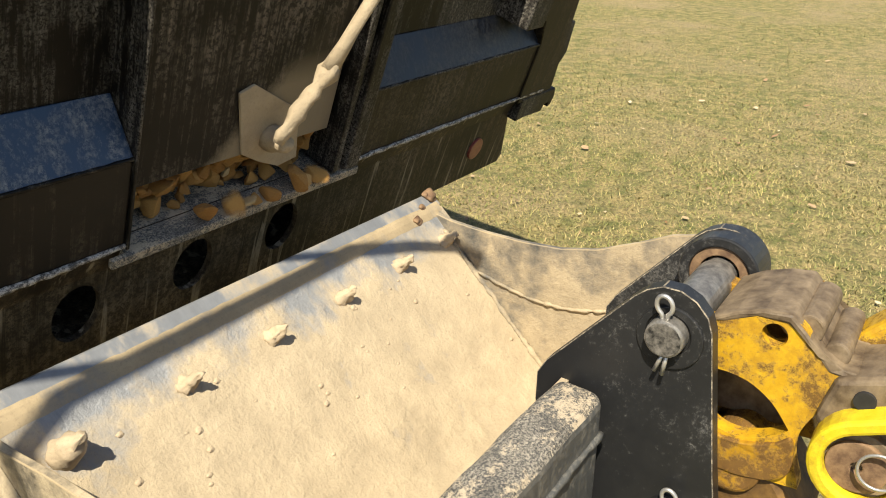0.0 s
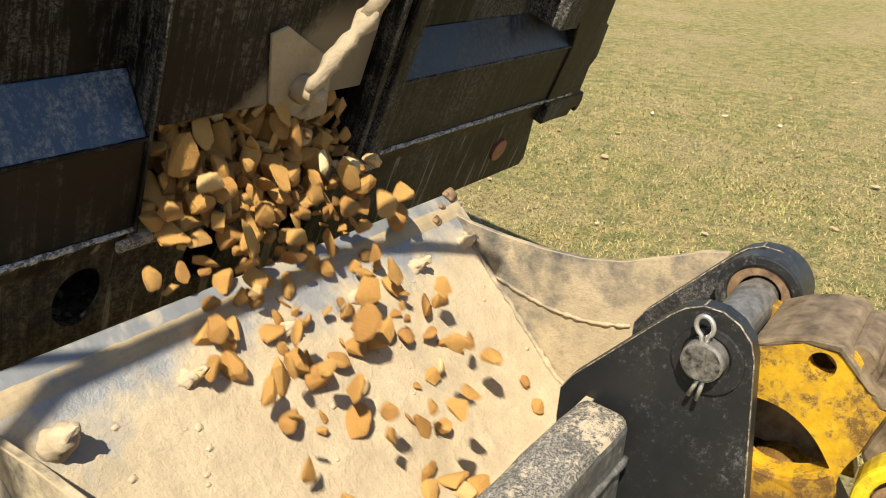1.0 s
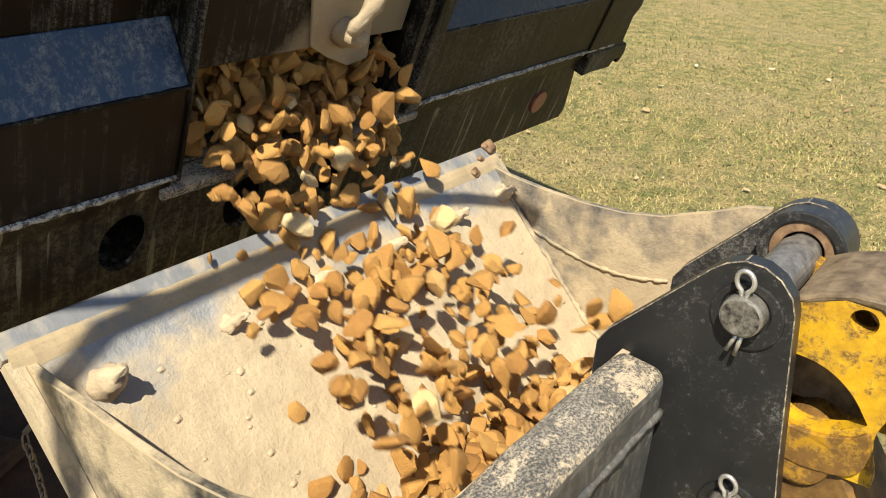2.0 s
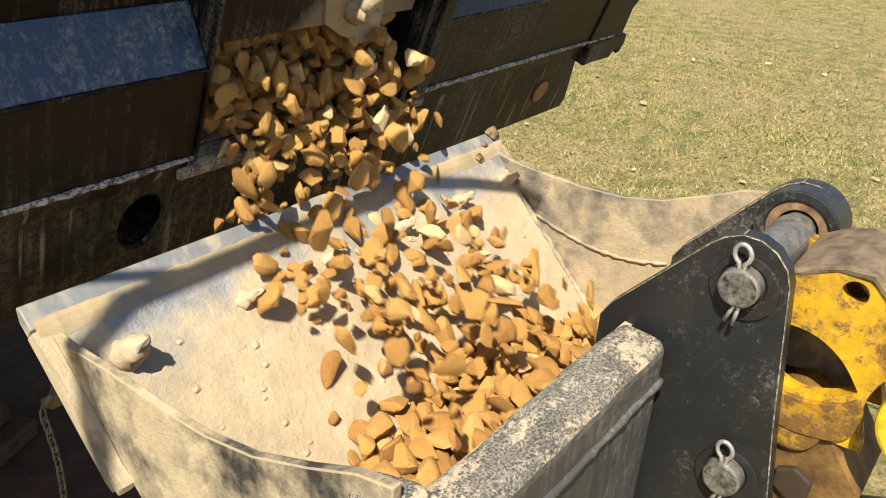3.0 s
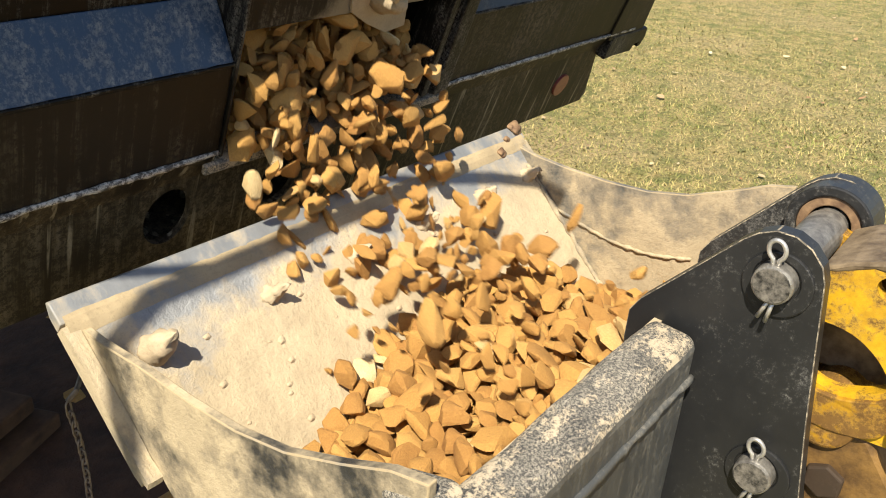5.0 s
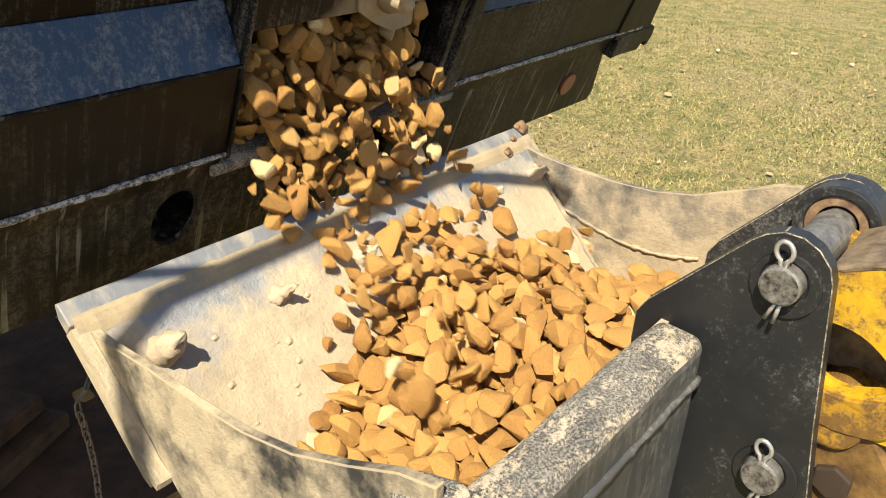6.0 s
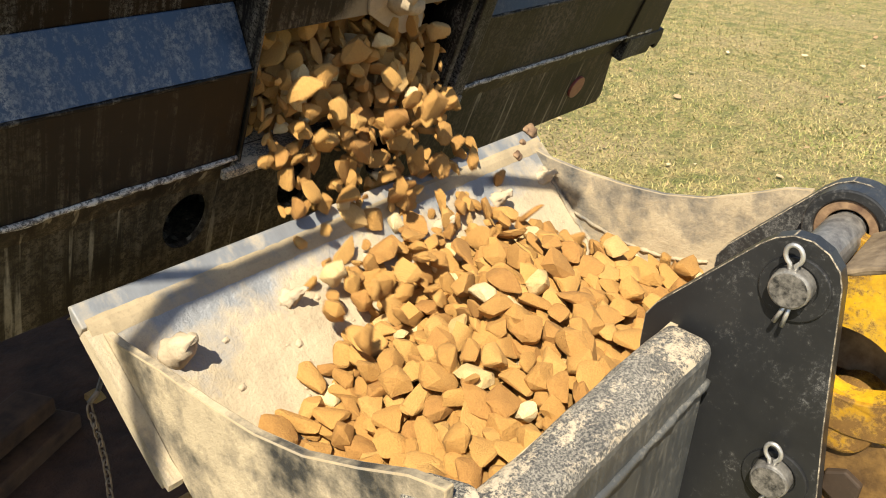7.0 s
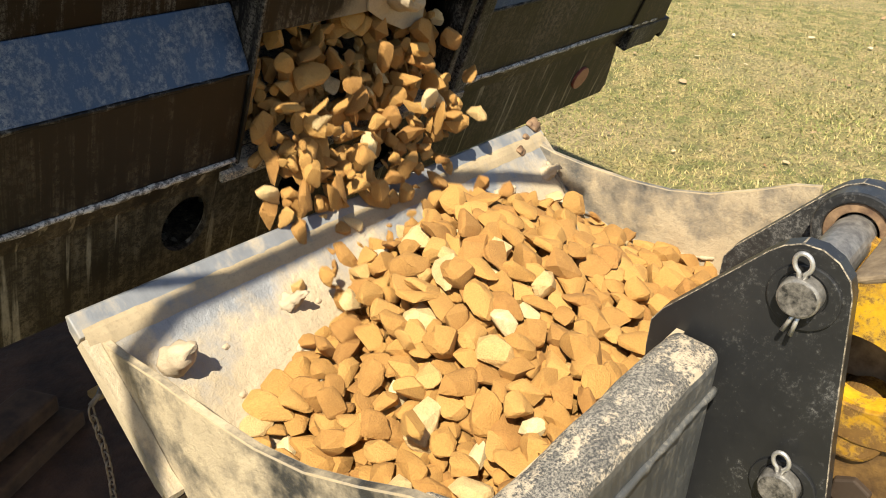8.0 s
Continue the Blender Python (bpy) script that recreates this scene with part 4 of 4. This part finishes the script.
def simulate():
    rng = np.random.default_rng(4)
    rad = 0.0072 + 0.0146 * rng.random(COUNT) ** 1.5
    # the load waits in the body as a loose block behind the gate
    ly = np.sort(rng.random(COUNT)) * DEPTH + 0.03
    lx = GATE_L + 0.03 + rng.random(COUNT) * (0.32 - GATE_L - 0.06)
    lz = FLOOR_Z + rad * 0.8 + rng.random(COUNT) ** 1.05 * 0.215
    # relax the block so that its stones do not overlap
    loc = np.stack([lx, ly, lz], 1)
    for _ in range(25):
        i, j = close_pairs(loc, 0.055)
        push(loc, rad * 0.92, i, j, 0.5)
        loc[:, 0] = np.clip(loc[:, 0], GATE_L + rad, 0.325 - rad)
        loc[:, 2] = np.clip(loc[:, 2], FLOOR_Z + rad * 0.8, 0.25)
        loc[:, 1] = np.maximum(loc[:, 1], np.where(loc[:, 2] < 0.075, -0.012, 0.058))
    strays = np.argsort(loc[:, 1])[:11]
    stray_at = np.array([-0.26, -0.20, -0.16, -0.13, -0.07, -0.03, 0.03, 0.07, 0.12, 0.18, 0.24])
    for k, sx in zip(strays, (0.02, 0.26, 0.29, 0.14, 0.05, 0.22, 0.12, 0.2, 0.08, 0.27, -0.05)):
        loc[k] = (sx, -0.03, FLOOR_Z + rad[k])
    m = np.array(TAIL)
    rot, org = m[:3, :3], m[:3, 3]
    home = loc @ rot.T + org
    pos = home.copy()
    vel = np.zeros_like(pos)
    free = np.zeros(COUNT, bool)
    out_dir = rot @ np.array([0, -1.0, 0])
    spin = rng.normal(0, 7.0, (COUNT, 3))
    quat = np.array([Euler((*rng.uniform(-1.6, 1.6, 2), rng.uniform(0, 6.3))).to_quaternion() for _ in range(COUNT)])
    lie = np.array([0.0, -0.35, 0.94])
    walls = np.array(SHELL)
    a, c = walls[:-1], walls[1:]
    seg = c - a
    seg_len = np.linalg.norm(seg, axis=1)
    tang = seg / seg_len[:, None]
    norm = np.stack([-tang[:, 1], tang[:, 0]], 1)
    norm *= np.where((norm @ np.array([0.0, 0.0]) + (np.array([1.05, 0.78]) - a)[:, 0] * norm[:, 0] + (np.array([1.05, 0.78]) - a)[:, 1] * norm[:, 1]) > 0, 1, -1)[:, None]
    tracks = []
    grav = np.array([0, 0, -9.81])
    asleep = np.zeros(COUNT, int)
    for n in range(SUB + 1):
        t = n * STEP
        if n % 12 == 0:
            tracks.append((pos.copy(), quat.copy()))
        if n == SUB:
            break
        late = max(0.0, t - OPEN_AT)
        moved = PLUG * (late - 0.2 * (1 - math.exp(-late / 0.2)))
        gate_z = np.interp(t, [g[0] for g in GATE_ROWS], [g[1] for g in GATE_ROWS])
        kin = ~free
        pos[kin] = home[kin] + out_dir * moved
        rel = loc[:, 1] - moved
        start = kin & (t >= OPEN_AT) & (rel < 0.45 * np.maximum(0, loc[:, 2] - 0.05) - 0.01)
        early_ones = np.zeros(COUNT, bool)
        early_ones[strays] = kin[strays] & (t >= stray_at) & (stray_at > 0)
        start[strays] = False
        vel[early_ones] = out_dir * 0.5
        vel[start] = out_dir * (0.38 + 0.40 * rng.random((start.sum(), 1))) * min(1.0, 0.15 + (t - OPEN_AT) * 2.5) + rng.normal(0, 0.12, (start.sum(), 3))
        if n == 0:
            for k, early in zip(strays, -stray_at):
                if early > 0:
                    vel[k] = out_dir * 0.45
                    free[k] = True
                    pos[k] += vel[k] * early + 0.5 * grav * early ** 2
                    vel[k] += grav * early
        free |= start | early_ones
        idx = np.flatnonzero(free & (asleep < 40))
        if not len(idx):
            continue
        every = np.flatnonzero(free | (kin & (rel < 0.16)))
        held = ~free[every]
        x0 = pos[every].copy()
        act = (asleep[every] < 40) & ~held
        v = vel[every] + grav * STEP * act[:, None]
        v *= act[:, None]
        p = x0 + v * STEP
        r = rad[every]
        touch = np.zeros(len(every), bool)
        crowd = np.zeros(len(every), bool)
        i, j = close_pairs(p, 0.046)
        gap = p[j] - p[i]
        near = (gap * gap).sum(1) < (r[i] + r[j] + 0.006) ** 2
        i, j = i[near], j[near]
        w = np.where(act, 1.0, np.where(held, 0.0, 0.04)) + 1e-6
        for it in range(4):
            hit = push(p, r * 1.0, i, j, 0.5, w)
            touch |= hit
            crowd |= hit
            # bucket shell
            yz = p[:, 1:]
            inside = (p[:, 0] > NEAR_X - 0.02) & (p[:, 0] < FAR_X + 0.02)
            for q in range(len(a)):
                d = yz - a[q]
                s = d @ tang[q]
                dist = d @ norm[q]
                near = inside & (s > -0.02) & (s < seg_len[q] + (0.05 if q == 0 else 0.02)) & (dist < r * 0.8) & (dist > -0.12)
                if q == len(a) - 1:
                    near &= p[:, 2] < 0.965
                p[near, 1:] += norm[q] * (r * 0.8 - dist)[near, None]
                touch |= near
            low = (p[:, 2] < 0.93) & (p[:, 1] < 1.46)
            p[low, 0] = np.clip(p[low, 0], NEAR_X + 0.9 * r[low], FAR_X - 0.9 * r[low])
            over = (p[:, 1] < 0.80 + r) & (p[:, 2] < 1.0)
            p[over, 1] = (0.80 + r)[over]
            # sill and tail
            lp = (p - org) @ rot
            on = (lp[:, 1] > -0.06) & (lp[:, 2] < FLOOR_Z + 0.8 * r) & (lp[:, 2] > -0.03)
            lp[on, 2] = (FLOOR_Z + 0.8 * r)[on]
            beam = (lp[:, 1] > -0.03 - r) & (lp[:, 2] < -0.03)
            lp[beam, 1] = (-0.03 - r)[beam]
            guide = (lp[:, 1] > -0.04) & (lp[:, 2] > 0)
            lp[guide, 0] = np.clip(lp[guide, 0], GATE_L + 0.8 * r[guide], 0.32 - 0.6 * r[guide])
            # nothing rises past the gate's lower edge as it leaves the mouth
            mouth = (lp[:, 1] > -0.20) & (lp[:, 1] < 0.05)
            roof = gate_z - 0.35 * r - 0.55 * np.maximum(0, -lp[:, 1])
            high = mouth & (lp[:, 2] > roof) & ~held
            lp[high, 2] = roof[high]
            p = lp @ rot.T + org
        move = p - x0
        slow = np.where(crowd, 0.920, np.where(touch, 0.945, 1.0))
        nv = move / STEP * slow[:, None]
        speed = np.linalg.norm(nv, axis=1)
        nv[touch, 2] = np.minimum(nv[touch, 2], 0.25)
        nv[:, 0] = np.clip(nv[:, 0], -0.6, 0.6)
        nv *= np.minimum(1, 3.2 / np.maximum(speed, 1e-6))[:, None]
        p = x0 + nv * STEP
        rest = touch & (speed < 0.12)
        p[held] = x0[held]
        asleep[every] = np.where(held, 0, asleep[every])
        rest &= ~held
        nv[held] = 0
        asleep[every] = np.where(rest, asleep[every] + 1, np.where(speed > 0.5, 0, asleep[every]))
        pos[every], vel[every] = p, nv
        spin[every[touch]] *= 0.90
        # stones turn as they fly, and tip flat once they touch
        q = quat[every]
        up = np.stack([2 * (q[:, 1] * q[:, 3] + q[:, 0] * q[:, 2]), 2 * (q[:, 2] * q[:, 3] - q[:, 0] * q[:, 1]), 1 - 2 * (q[:, 1] ** 2 + q[:, 2] ** 2)], 1)
        up *= np.where(up @ lie < 0, -1.0, 1.0)[:, None]
        turn = spin[every] + np.where(touch, 2.4, 0.0)[:, None] * np.cross(up, lie)
        turn *= (free[every] & (asleep[every] < 40))[:, None] * STEP * 0.5
        w0, v0 = q[:, :1], q[:, 1:]
        quat[every] = np.concatenate([w0 - (turn * v0).sum(1, keepdims=True), v0 + w0 * turn + np.cross(turn, v0)], 1)
        quat[every] /= np.linalg.norm(quat[every], axis=1, keepdims=True)
    return rad, tracks


def close_pairs(p, cell):
    """Index pairs of balls in the same or neighbouring cells."""
    g = np.floor(p / cell).astype(np.int64) + 4096
    key = (g[:, 0] << 28) + (g[:, 1] << 14) + g[:, 2]
    order = np.argsort(key, kind="stable")
    ks = key[order]
    ii, jj = [], []
    for dx, dy, dz in ((0, 0, 0), (1, 0, 0), (0, 1, 0), (0, 0, 1), (1, 1, 0), (1, -1, 0), (1, 0, 1), (1, 0, -1), (0, 1, 1), (0, 1, -1), (1, 1, 1), (1, 1, -1), (1, -1, 1), (1, -1, -1)):
        want = ks + (dx << 28) + (dy << 14) + dz
        lo, hi = np.searchsorted(ks, want, "left"), np.searchsorted(ks, want, "right")
        if dx == dy == dz == 0:
            lo = np.arange(len(ks)) + 1
        for k in range(int((hi - lo).max(initial=0))):
            ok = lo + k < hi
            ii.append(order[np.flatnonzero(ok)])
            jj.append(order[(lo + k)[ok]])
    if not ii:
        return np.zeros(0, int), np.zeros(0, int)
    return np.concatenate(ii), np.concatenate(jj)


def push(p, r, i, j, share, w=None):
    d = p[j] - p[i]
    dist = np.sqrt((d * d).sum(1)) + 1e-9
    over = r[i] + r[j] - dist
    hit = over > 0
    i, j, d, over = i[hit], j[hit], d[hit] / dist[hit, None], over[hit]
    wi, wj = (w[i], w[j]) if w is not None else (np.ones(len(i)), np.ones(len(i)))
    tot = wi + wj
    move = d * (0.8 * over)[:, None]
    np.add.at(p, i, -move * (wi / tot)[:, None] * 0.9)
    np.add.at(p, j, move * (wj / tot)[:, None] * 0.9)
    out = np.zeros(len(p), bool)
    out[i] = True
    out[j] = True
    return out


def build_stones():
    load = thing("rock_load", "tan and orange broken stones pouring from the truck into the bucket", "stones", pose(0, 0, 0), kind="stuff")
    rad, tracks = simulate()
    rnd = random.Random(8)
    made = []
    place = np.stack([p for p, _ in tracks])
    facing = np.stack([q for _, q in tracks])
    last = len(place) - 1
    step = (np.diff(place, axis=0) ** 2).sum(2)
    bend = np.abs(place[2:] + place[:-2] - 2 * place[1:-1]).max(2)
    for i, r in enumerate(rad):
        ob = new("stone", rnd.choice(STONES))
        ob.parent = load
        ob.scale = (r * 1.34 * rnd.uniform(0.85, 1.2), r * 1.32, r * 1.48)
        rows = []
        for k in range(last + 1):
            inside = 0 < k < last
            same = inside and step[k - 1, i] < 4e-6 and step[k, i] < 4e-6
            steady = 2 < k < last - 2 and bend[k - 2:k + 1, i].max() < 1e-5
            if not (same or steady):
                rows.append((k * 0.1, Matrix.LocRotScale(Vector(place[k, i]), Quaternion(facing[k, i].tolist()), None)))
        made.append((ob, rows))
    return made


stones = build_stones()


def motions():
    walk(gate, [(t, pose(0, 0, z)) for t, z in GATE_ROWS])
    for ob, rows in stones:
        walk(ob, rows)


motions()
